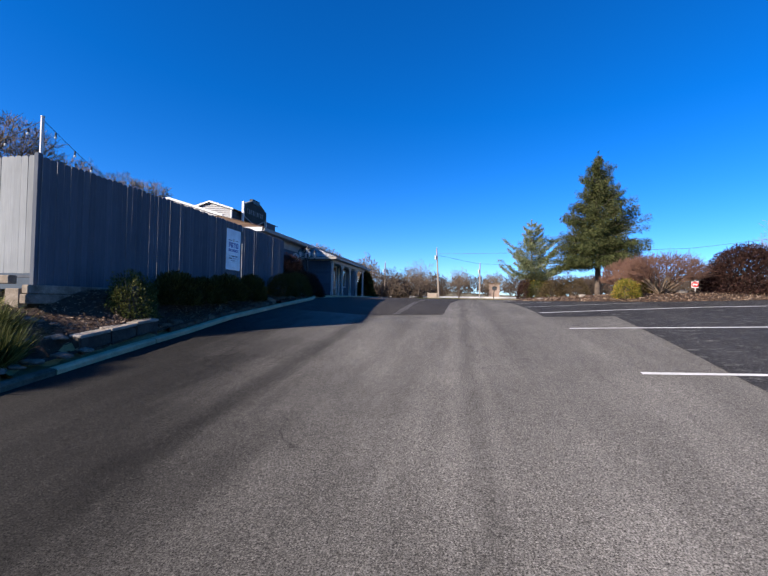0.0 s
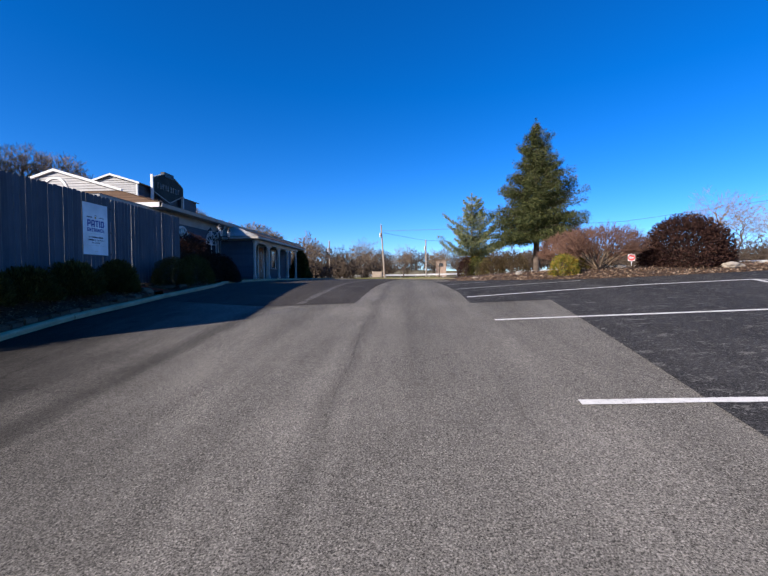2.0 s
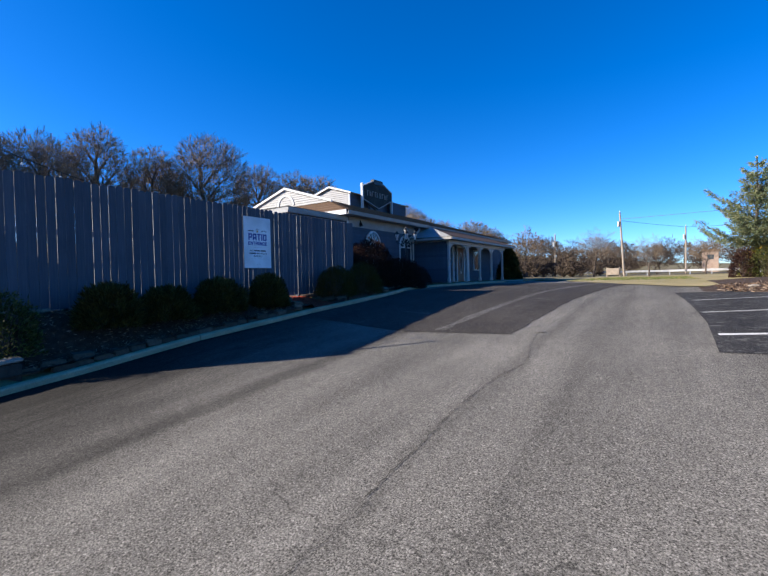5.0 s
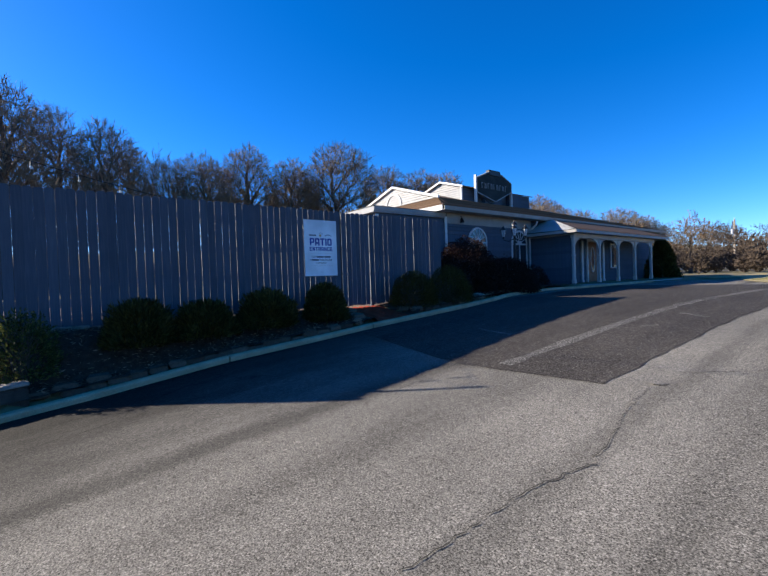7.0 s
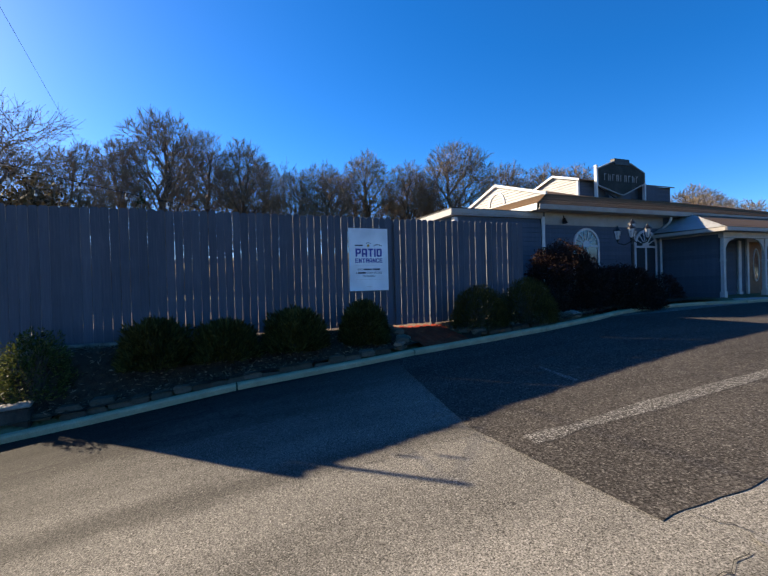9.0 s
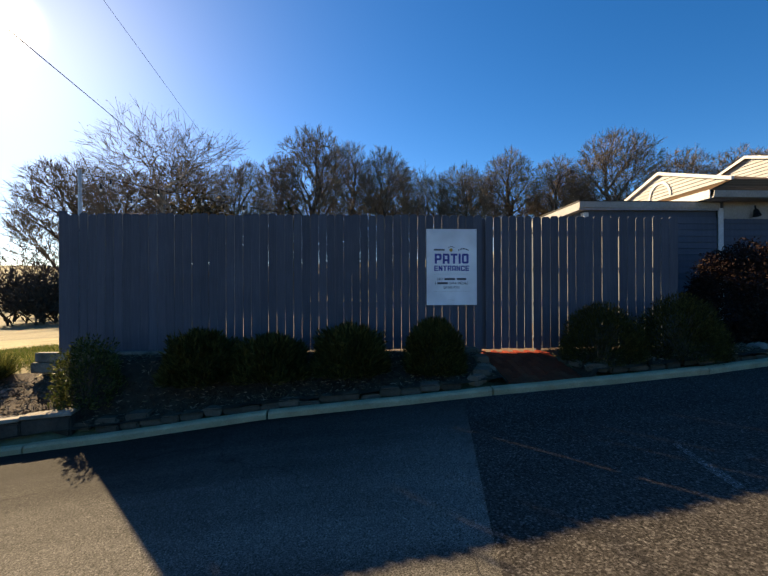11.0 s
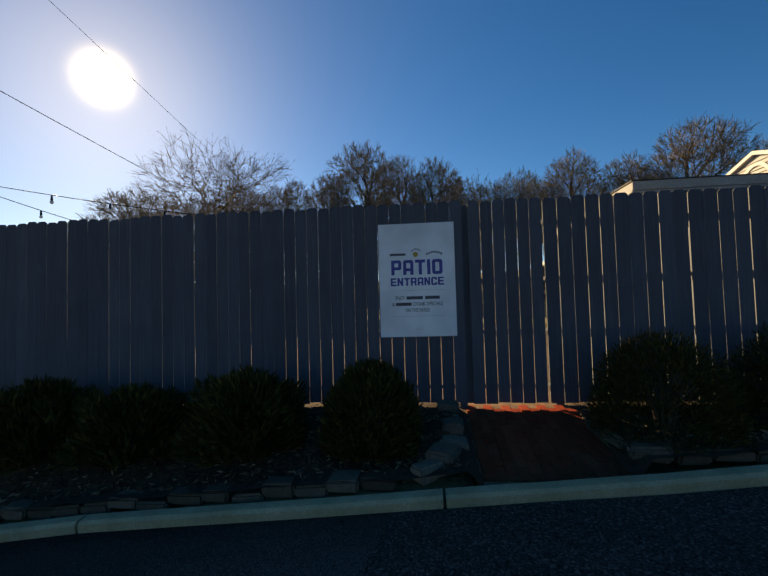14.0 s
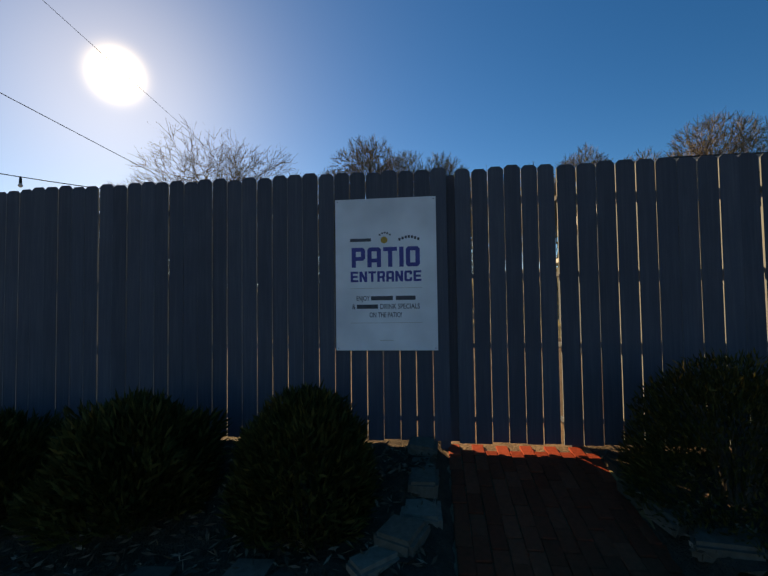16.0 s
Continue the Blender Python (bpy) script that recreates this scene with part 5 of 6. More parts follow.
part("handle", tube(bmesh.new(), [(0.06, 0.38, 1.0), (0.11, 0.38, 1.0), (0.11, 0.28, 1.0)], 0.012, 6), M_BLACK, door)
for yy in (28.9, 31.2):
    pi = thing("pilaster", (WX + 1.02, yy, PZ), "white pilaster beside the entrance", "pilaster", "entrance pilasters", "structure")
    part("shaft", box_bm(0.0, 0.08, -0.09, 0.09, 0.12, 2.1, bevel=0.01), M_WHITE, pi)
    part("base", box_bm(0.0, 0.10, -0.11, 0.11, 0.0, 0.12), M_WHITE, pi)
wd = thing("window", (WX + 1.02, 32.6, PZ + 0.75), "white framed sash window on the porch", "window", kind="structure")
part("frame", box_bm(0, 0.06, -0.5, -0.42, 0, 1.3), M_WHITE, wd)
part("frame", box_bm(0, 0.06, 0.42, 0.5, 0, 1.3), M_WHITE, wd)
part("frame", box_bm(0, 0.06, -0.42, 0.42, 1.22, 1.3), M_WHITE, wd)
part("sill", box_bm(0, 0.1, -0.55, 0.55, -0.05, -0.002), M_WHITE, wd)
part("pane", box_bm(0.0, 0.03, -0.418, 0.418, 0.0, 1.218), M_GLASS, wd)

# lamp post with four lanterns
lamp = thing("lamp_post", (-8.0, 21.8, 1.62), "black cast lamp post with a cluster of lanterns", "street lamp")
part("post", tube(bmesh.new(), [(0, 0, 0), (0, 0, 0.25), (0, 0, 0.3), (0, 0, 2.2)], [0.12, 0.11, 0.06, 0.04], 10), M_BLACK, lamp)
M_LANT = mottled("lantern_glass", (0.45, 0.46, 0.47), (0.60, 0.61, 0.62), 8, 0.2, 30, 0.02)


def lantern(x, y, z):
    body = part("lantern", tube(bmesh.new(), [(x, y, z), (x, y, z + 0.05), (x, y, z + 0.26)], [0.03, 0.06, 0.10], 6), M_LANT, lamp, "frosted lantern glass")
    part("cap", tube(bmesh.new(), [(x, y, z + 0.26), (x, y, z + 0.29), (x, y, z + 0.37), (x, y, z + 0.43)], [0.125, 0.115, 0.04, 0.012], 6), M_BLACK, body)
    part("gallery", tube(bmesh.new(), [(x, y, z - 0.08), (x, y, z)], [0.02, 0.05], 6), M_BLACK, body)
    for k in range(6):
        a = k * math.pi / 3
        part("glazing_bar", tube(bmesh.new(), [(x + 0.062 * math.cos(a), y + 0.062 * math.sin(a), z + 0.05), (x + 0.104 * math.cos(a), y + 0.104 * math.sin(a), z + 0.262)], 0.006, 4), M_BLACK, body)


lantern(0, 0, 2.26)
for a in (0.6, 2.17, 3.74, 5.31):
    x, y = 0.40 * math.cos(a), 0.40 * math.sin(a)
    part("arm", tube(bmesh.new(), [(0, 0, 2.02), (x * 0.5, y * 0.5, 1.90), (x * 0.95, y * 0.95, 1.96), (x, y, 2.0)], 0.017, 6), M_BLACK, lamp)
    lantern(x, y, 2.08)

# ---- shrubs ----


def shrub_points(rng, count, rx, ry, h, lump=0.18, inner=0.55, flat=0.0):
    """Points on and under the uneven shell of a shrub, with outward directions."""
    d = rng.normal(0, 1, (count, 3))
    d[:, 2] = np.abs(d[:, 2]) * 1.0 - 0.15
    d /= np.linalg.norm(d, axis=1, keepdims=True)
    f = np.array([noise.fractal(Vector(v) * 2.3 + Vector((rx * 9, ry * 5, h)), 1.0, 2.0, 3) for v in d[:: max(1, count // 1500)]])
    idx = np.arange(count) // max(1, count // 1500)
    f = f[np.clip(idx, 0, len(f) - 1)]
    lumps = np.sin(d[:, 0] * 6 + rx * 30) * np.sin(d[:, 1] * 6.5 + ry * 11) * np.cos(d[:, 2] * 5)
    r = rng.uniform(inner, 1.0, count) ** 0.6 * (1 + lump * 0.6 * lumps + 0.05 * f)
    p = d * r[:, None] * [rx, ry, h]
    p[:, 2] = np.maximum(p[:, 2] + 0.08 * h, 0.03 * rng.uniform(0, 1, count))
    return p, d


def shrub(name, at, rx, ry, h, mat, count, leaf, label, seed, spread=0.8, lump=0.18, group="", stems=True, width=0.35, upright=0.0):
    rng = np.random.default_rng(seed)
    t = thing(name, at, label, "shrub", group)
    p, d = shrub_points(rng, count, rx, ry, h, lump)
    d = d * [1, 1, 0.5] + [0, 0, upright]
    link_mesh("foliage", leaf_mesh("foliage", p, d, leaf, leaf * width, rng, spread), mat, t)
    if stems:
        segs = []
        for i in range(26):
            a, k = rng.uniform(0, 6.28), rng.uniform(0.1, 0.75)
            e = np.array([rx * k * math.cos(a), ry * k * math.sin(a), h * rng.uniform(0.55, 0.9)])
            m = e * [0.35, 0.35, 0.5]
            segs += [[0.05 * math.cos(a), 0.05 * math.sin(a), -0.05, 0.018, *m, 0.012], [*m, 0.012, *e, 0.004]]
        link_mesh("stem_frame", segs_mesh("stem_frame", segs, 4), M_BARK, t)
    return t


def bedz(x, y):
    return float(bank(x, y)) + 0.02


YEWS = ((-6.5, 8.95, 0.54, 2.02, 0.11, 9000), (-6.5, 9.97, 0.52, 1.94, 0.11, 9000), (-6.5, 11.18, 0.56, 2.08, 0.11, 10000), (-6.4, 12.45, 0.46, 2.20, 0.085, 12000), (-6.5, 15.13, 0.61, 2.43, 0.055, 16000), (-6.5, 16.42, 0.67, 2.55, 0.055, 16000))
for k, (x, y, r, top, leaf, n) in enumerate(YEWS):
    z = bedz(x, y) - 0.03
    shrub("yew_shrub", (x, y, z), r, r * 0.98, (top - z) / 1.08, M_YEW, n, leaf, ("loose spreading dark green yew shrub in the bed", "clipped rounded dark green yew shrub in the bed")[k > 2], 30 + k, 0.5, 0.42 if k < 3 else 0.15, "yews along the fence", width=0.2, upright=0.9)
shrub("boxwood_shrub", (-6.3, 7.42, bedz(-6.3, 7.42) - 0.05), 0.44, 0.46, 0.92, M_GREEN, 4600, 0.06, "open sunlit green shrub at the fence corner", 41, 0.7, 0.45, upright=0.5)
shrub("barberry_shrub", (-8.0, 19.0, 1.6), 1.1, 1.35, 1.8, M_DARKLEAF, 34000, 0.075, "large dark purple barberry shrub before the wall", 42, 0.9, 0.25)
shrub("barberry_shrub", (-7.95, 21.1, 1.6), 1.0, 1.5, 1.2, M_DARKLEAF, 26000, 0.075, "dark purple barberry shrub before the wall", 43, 0.9, 0.25)
shrub("barberry_shrub", (-8.6, 23.9, 1.6), 0.65, 0.8, 0.95, M_DARKLEAF, 5000, 0.075, "small dark shrub beside the porch", 44, 0.9, 0.2)


def grass_clump(at, r, h, count, seed, label):
    rng = np.random.default_rng(seed)
    t = thing("grass_clump", at, label, "plant")
    a, k = rng.uniform(0, 6.28, count), rng.uniform(0, 1, count) ** 0.5
    p = np.stack([0.35 * r * k * np.cos(a), 0.35 * r * k * np.sin(a), np.zeros(count)], -1)
    d = np.stack([0.55 * k * np.cos(a), 0.55 * k * np.sin(a), np.ones(count)], -1)
    link_mesh("blade_tuft", leaf_mesh("blade_tuft", p, d, h, 0.014, rng, 0.3), M_GREEN, t)
    return t


for i, (x, y, s) in enumerate(((-5.95, 4.55, 0.62), (-6.1, 4.05, 0.6), (-6.6, 5.0, 0.6), (-6.75, 4.3, 0.6), (-7.3, 5.2, 0.5))):
    grass_clump((x, y, bedz(x, y) - 0.02), s, s * 0.9, 900, 60 + i, "clump of arching green grass on the bank")

# tall dark evergreen past the porch
def column_evergreen(at, r, h, seed):
    rng = np.random.default_rng(seed)
    t = thing("arborvitae", at, "tall dark arborvitae at the end of the porch", "shrub")
    n = 9000
    u = rng.uniform(0, 1, n)
    a = rng.uniform(0, 6.28, n)
    prof = r * np.clip(1.05 - u, 0, 1) ** 0.55 * (0.85 + 0.2 * np.sin(a * 5 + u * 9)) * rng.uniform(0.6, 1, n) ** 0.5
    p = np.stack([prof * np.cos(a), prof * np.sin(a), u * h], -1)
    d = np.stack([np.cos(a) * 0.6, np.sin(a) * 0.6, np.ones(n) * 0.8], -1)
    link_mesh("foliage", leaf_mesh("foliage", p, d, 0.16, 0.05, rng, 0.5), M_YEW, t)
    link_mesh("trunk", segs_mesh("trunk", [[0, 0, 0, 0.08, 0, 0, h * 0.9, 0.02]], 6), M_BARK, t)


column_evergreen((-8.2, 37.3, 1.6), 1.0, 2.35, 71)
column_evergreen((-8.6, 38.9, 1.6), 0.9, 2.0, 72)

# ---- planted island by the car park ----


def isle_front(x):
    """Where the mulch meets the parking bays."""
    return np.interp(x, [2.5, 4.0, 5.0, 6.0, 7.5, 13.0], [18.7, 17.6, 16.5, 15.7, 15.25, 15.0])


def isle_z(x, y):
    x, y = np.asarray(x, float), np.asarray(y, float)
    edge = np.minimum(np.minimum(y - isle_front(x), 28 - y), np.minimum(x - 2.3, 13.0 - x))
    return lane(x, y) - 0.03 + 0.24 * np.clip(edge / 1.6, 0, 1) ** 0.7 * np.interp(x, [3, 6.5], [0.25, 1])


XI, YI = np.meshgrid(np.linspace(2.2, 13.1, 90), np.linspace(14.9, 28, 110))
tagged(sheet("island_bed", XI, YI, lambda x, y: isle_z(x, y) + 0.02, M_MULCH), "brown mulch island with shrubs and a spruce", "planting bed", kind="structure")
rngi = np.random.default_rng(9)
xx = rngi.uniform(2.8, 12.8, 9000)
yy = isle_front(xx) + 0.05 + 3.0 * rngi.uniform(0, 1, 9000) ** 1.3
tagged(link_mesh("mulch_chips", leaf_mesh("mulch_chips", np.stack([xx, yy, isle_z(xx, yy) + 0.03], -1), rngi.normal(0, 1, (9000, 3)) * [1, 1, 0.3], 0.09, 0.03, rngi, 0.2), M_CHIPS), "loose bark mulch on the island", "mulch", kind="stuff")


def conifer(name, at, h, r, z_low, mat, seed, label, whorls, per, droop=0.35, card=0.16, gap=0.0, cards=70, taper=0.95, slim=0.32, loose=0.5, hang=0.0):
    """Whorled boughs with side shoots carrying needle tufts."""
    rng = np.random.default_rng(seed)
    t = thing(name, at, label, "tree")
    link_mesh("trunk", segs_mesh("trunk", [[0, 0, -0.2, 0.16 * h / 7, 0, 0, h * 0.35, 0.11 * h / 7], [0, 0, h * 0.35, 0.11 * h / 7, 0.02, 0, h * 0.97, 0.012]], 8), M_BARK, t)
    segs, P, D = [], [], []
    for w in range(whorls):
        f = (w + rng.uniform(-0.3, 0.3)) / whorls
        z = z_low + (h - z_low) * min(max(f, 0), 0.985)
        reach = r * (1 - max(f, 0)) ** taper * rng.uniform(0.68, 1.2) + 0.06
        for k in range(max(3, int(per * (1 - 0.75 * max(f, 0))))):
            a = rng.uniform(0, 2 * math.pi)
            L = reach * rng.uniform(0.62, 1.14)
            if rng.uniform() < gap:
                continue
            n = 6
            pts = []
            for i in range(n + 1):
                s = i / n
                dz = L * (0.28 * s - droop * 1.5 * s * s * (1 - f) + 0.22 * s**3 + 0.5 * f * s)
                pts.append(np.array([L * s * math.cos(a), L * s * math.sin(a), z + dz]))
            for i in range(n):
                segs.append([*pts[i], 0.02 * (1 - i / n) + 0.004, *pts[i + 1], 0.02 * (1 - (i + 1) / n) + 0.003])
            m = int(cards * (0.08 + L / r * 0.9)) + 4
            s = rng.uniform(0.12, 1.0, m) ** 0.75
            i0 = np.clip((s * n).astype(int), 0, n - 1)
            arr = np.array(pts)
            q = arr[i0] + (arr[i0 + 1] - arr[i0]) * (s * n - i0)[:, None]
            side = np.array([-math.sin(a), math.cos(a), 0.0])
            wd = rng.uniform(-1, 1, m) * 0.30 * L * (1.05 - s * 0.75)
            q = q + side * wd[:, None] + rng.normal(0, 0.02, (m, 3))
            q[:, 2] -= np.abs(wd) * 0.25 + rng.uniform(0, 0.10 + hang, m)
            dirs = np.array([math.cos(a), math.sin(a), -0.15]) * 0.8 + side * np.sign(wd)[:, None] * 0.5 + np.array([0, 0, 0.15 - 1.8 * hang])
            P.append(q)
            D.append(dirs)
    zt = rng.uniform(0.94, 1.02, 70) * h
    P.append(np.stack([rng.normal(0, 0.012, 70), rng.normal(0, 0.012, 70), zt], -1))
    D.append(np.stack([rng.normal(0, 0.3, 70), rng.normal(0, 0.3, 70), np.ones(70) * 1.6], -1))
    tagged(link_mesh("bough_frame", segs_mesh("bough_frame", segs, 3), M_BARK, t), kind="stuff")
    link_mesh("needles", leaf_mesh("needles", np.concatenate(P), np.concatenate(D), card, card * slim, rng, loose), mat, t)
    return t


conifer("spruce_tree", (7.5, 25.0, float(isle_z(7.5, 25.0))), 7.75, 3.1, 1.75, M_SPRUCE, 81, "tall dense dark green spruce on the mulch island", 46, 19, 0.36, 0.14, 0.12, 520, 1.02, 0.17, 0.7, 0.16)
conifer("fir_tree", (5.62, 35.0, float(lane(5.62, 35.0))), 6.1, 2.5, 1.5, M_FIR, 82, "open blue-green fir with tiered boughs beyond the island", 12, 13, 0.02, 0.20, 0.0, 420, 0.8, 0.18, 0.5)


shrub("yellow_shrub", (5.95, 16.6, float(isle_z(5.95, 16.6))), 0.46, 0.46, 0.66, M_YELLOW, 3600, 0.07, "small yellow-green leafy shrub on the island", 93, 0.9, 0.2)
shrub("purple_shrub", (10.05, 17.0, float(isle_z(10.05, 17.0)) - 0.05), 1.36, 1.3, 1.6, M_DARKLEAF, 24000, 0.095, "big rounded dark purple-brown shrub on the island", 94, 0.9, 0.12)
shrub("purple_shrub", (4.95, 33.6, float(lane(4.95, 33.6))), 0.62, 0.65, 1.4, M_DARKLEAF, 4500, 0.10, "dark purple shrub on the lawn edge", 95)
shrub("green_shrub", (5.8, 33.4, float(lane(5.8, 33.4))), 0.8, 0.7, 1.38, M_GREEN, 3000, 0.11, "green shrub on the lawn edge", 96)
shrub("golden_shrub", (6.0, 34.6, float(lane(6.0, 34.6))), 1.15, 0.9, 1.85, M_YELLOW, 3000, 0.14, "yellow-green evergreen shrub under the fir", 97, 0.9, 0.3)
shrub("brown_shrub", (6.35, 31.0, float(lane(6.35, 31.0))), 0.85, 0.65, 1.35, M_BROWN, 5600, 0.09, "rounded brown shrub beyond the island", 98)
shrub("brown_shrub", (7.7, 31.0, float(lane(7.7, 31.0))), 1.2, 0.8, 1.5, M_BROWN, 7200, 0.09, "rounded brown-green shrub beyond the island", 99)
shrub("green_shrub", (6.75, 17.6, float(isle_z(6.75, 17.6))), 0.5, 0.4, 0.45, M_YEW, 2600, 0.07, "low dark shrub beneath the twiggy shrub", 100)
rock("boulder", (10.6, 15.75, float(isle_z(10.6, 15.75)) + 0.05), (0.30, 0.18, 0.13), 31, "pale pink boulder at the island edge")
rock("boulder", (7.9, 16.9, float(isle_z(7.9, 16.9)) + 0.04), (0.20, 0.13, 0.10), 32, "pale boulder on the island")
rock("boulder", (4.9, 18.3, float(isle_z(4.9, 18.3)) + 0.03), (0.14, 0.10, 0.10), 33, "small grey boulder on the island")
rock("boulder", (3.5, 19.4, float(isle_z(3.5, 19.4)) + 0.02), (0.12, 0.09, 0.05), 34, "flat reddish stone on the island")

# ---- lawn, road, guard rail, signs, poles beyond ----
LAWN_X = np.concatenate([np.linspace(-30, -5, 20), np.linspace(-4.6, 5, 49), np.linspace(5.5, 60, 60)])
LAWN_Y = np.interp(LAWN_X, [-30, -4.6, -4.2, -3, -1.5, 0, 1.2, 2.0, 2.6, 3.2, 4, 13, 13.4, 60], [38.5, 38.5, 36, 31, 27.5, 24.6, 22.8, 21.4, 20.8, 22.5, 27.9, 27.9, 18.7, 18.7])
steps = np.linspace(0, 1, 50) ** 1.6
XL = np.repeat(LAWN_X[:, None], 50, 1)
YL = LAWN_Y[:, None] + (79.0 - LAWN_Y)[:, None] * steps[None]
tagged(sheet("lawn", XL, YL, lambda x, y: lane(x, y) + 0.025, M_LAWN), "dry yellow-green winter lawn", "lawn", kind="structure")
grass_patch("lawn_grass", -3.0, 3.0, 31, 48, 7000, lambda x, y: lane(x, y), M_BLADE, "dry grass on the lawn", 0.09, 0.02, 8)
XR, YR = np.meshgrid(np.linspace(-90, 140, 60), np.linspace(86, 96, 4))
tagged(sheet("highway", XR, YR, lambda x, y: lane(x, y) + 0.12, M_ROADFAR), "grey highway beyond the lawn", "road", kind="structure")

rail = thing("guard_rail", (0, 0, 0), "galvanised steel guard rail along the highway", "guard rail")
RP = [(-30, 84.0), (-12, 83.0), (2, 81.0), (14, 76.0), (26, 64.0), (35, 49.0), (42, 38.0), (50, 28.0)]
for (xa, ya), (xb, yb) in zip(RP, RP[1:]):
    za, zb = float(lane(xa, ya)) + 0.45, float(lane(xb, yb)) + 0.45
    bm = bmesh.new()
    d = Vector((xb - xa, yb - ya)).normalized()
    n = Vector((d.y, -d.x))
    prof = [(0.0, 0.0), (0.06, 0.04), (0.06, 0.10), (0.01, 0.155), (0.06, 0.21), (0.06, 0.27), (0.0, 0.31), (-0.02, 0.31), (-0.02, 0.0)]
    A = [bm.verts.new((xa + n.x * p, ya + n.y * p, za + h)) for p, h in prof]
    B = [bm.verts.new((xb + n.x * p, yb + n.y * p, zb + h)) for p, h in prof]
    for i in range(len(prof)):
        j = (i + 1) % len(prof)
        bm.faces.new((A[i], A[j], B[j], B[i]))
    bm.faces.new(A)
    bm.faces.new(B)
    part("beam", bm, M_STEEL, rail)
    k = int(math.hypot(xb - xa, yb - ya) / 2.5)
    for i in range(k):
        x, y = xa + (xb - xa) * i / k, ya + (yb - ya) * i / k
        part("post", box_bm(x - 0.06 - n.x * 0.1, x + 0.06 - n.x * 0.1, y - 0.05 - n.y * 0.1, y + 0.05 - n.y * 0.1, za - 0.6, za + 0.28), M_STEEL, rail)

dne = thing("do_not_enter_sign", Matrix.Translation((11.75, 23.9, 2.14)) @ Matrix.Diagonal((0.62, 0.62, 0.62, 1)), "square do-not-enter road sign on a post", "road sign")
turn = pose(0, 0, 0, 0, 0, -115)
part("post", box_bm(-0.04, -0.01, -0.03, 0.03, -0.6, 1.05), M_STEEL, dne).matrix_basis = turn
pl = part("plate", box_bm(-0.008, 0.0, -0.25, 0.25, 0.40, 0.94, bevel=0.003), M_POST, dne)
pl.matrix_basis = turn
bmd = bmesh.new()
prism(bmd, [(0.238 * math.cos(a), 0.67 + 0.238 * math.sin(a)) for a in np.linspace(0, 2 * math.pi, 29)[:-1]], "x", 0.001, 0.004)
part("disc", bmd, M_RED, pl)
part("bar", box_bm(0.0045, 0.007, -0.17, 0.17, 0.645, 0.695), M_WHITE, pl)
text_part("DO NOT", 0.085, 0, 0.775, M_WHITE, pl, 0.24, 0.001, 0.0052)
text_part("ENTER", 0.085, 0, 0.575, M_WHITE, pl, 0.22, 0.001, 0.0052)


def utility_pole(x, y, h, lean, label):
    t = thing("utility_pole", (x, y, float(land(x, y))), label, "utility pole", "utility poles")
    part("shaft", tube(bmesh.new(), [(0, 0, -0.3), (lean * 0.5, 0, h * 0.5), (lean, 0, h)], [0.15, 0.13, 0.10], 10), M_POLE, t)
    part("transformer", tube(bmesh.new(), [(lean * 0.85 - 0.22, -0.1, h - 2.0), (lean * 0.85 - 0.22, -0.1, h - 1.3)], 0.16, 10), M_STEEL, t)
    part("insulator", tube(bmesh.new(), [(lean, 0, h), (lean, 0, h + 0.25)], 0.035, 6), M_WHITE, t)
    return t


utility_pole(-3.3, 74.0, 9.0, -0.5, "leaning weathered wooden utility pole with a transformer")
utility_pole(4.2, 88.0, 7.6, 0.0, "weathered wooden utility pole beyond the highway")
utility_pole(-14.5, 84.0, 7.2, 0.0, "weathered wooden utility pole beyond the highway")
bx = thing("utility_cabinet", (-3.9, 66.0, float(land(-3.9, 66.0))), "low tan wooden box sign beside the pole", "box")
part("body", box_bm(-0.7, 0.65, -0.2, 0.2, 0.25, 1.1, bevel=0.02), M_POLE, bx)
part("leg", box_bm(-0.8, -0.7, -0.1, 0.1, -0.1, 1.22), M_POLE, bx)
part("leg", box_bm(0.65, 0.75, -0.1, 0.1, -0.1, 1.22), M_POLE, bx)


def wire(pts, r, label):
    t = thing("overhead_wire", pts[0], label, "cable", "overhead wires")
    a = Vector(pts[0])
    out = []
    for p, q in zip(pts, pts[1:]):
        p, q = Vector(p), Vector(q)
        for i in range(13):
            f = i / 12
            out.append(p.lerp(q, f) - a - Vector((0, 0, (q - p).length * 0.004 * 4 * f * (1 - f))))
    part("cable", tube(bmesh.new(), out, r, 4), M_BLACK, t)


wire([(-3.75, 74.0, 9.6), (30, 62.0, 9.0), (60, 30.0, 11.5)], 0.025, "overhead wire beside the highway")
wire([(-3.75, 74.0, 9.4), (4.2, 88.0, 9.1)], 0.025, "overhead wire beside the highway")
wire([(4.2, 88.0, 9.1), (60, 100.0, 9.0)], 0.025, "overhead wire beside the highway")
wire([(-2.5, 6.5, 6.55), (-46.0, 1.0, 8.2)], 0.008, "overhead wire crossing above the patio")
wire([(-3.0, 6.1, 9.5), (-46.0, 2.9, 7.9)], 0.005, "thin overhead wire above the patio")

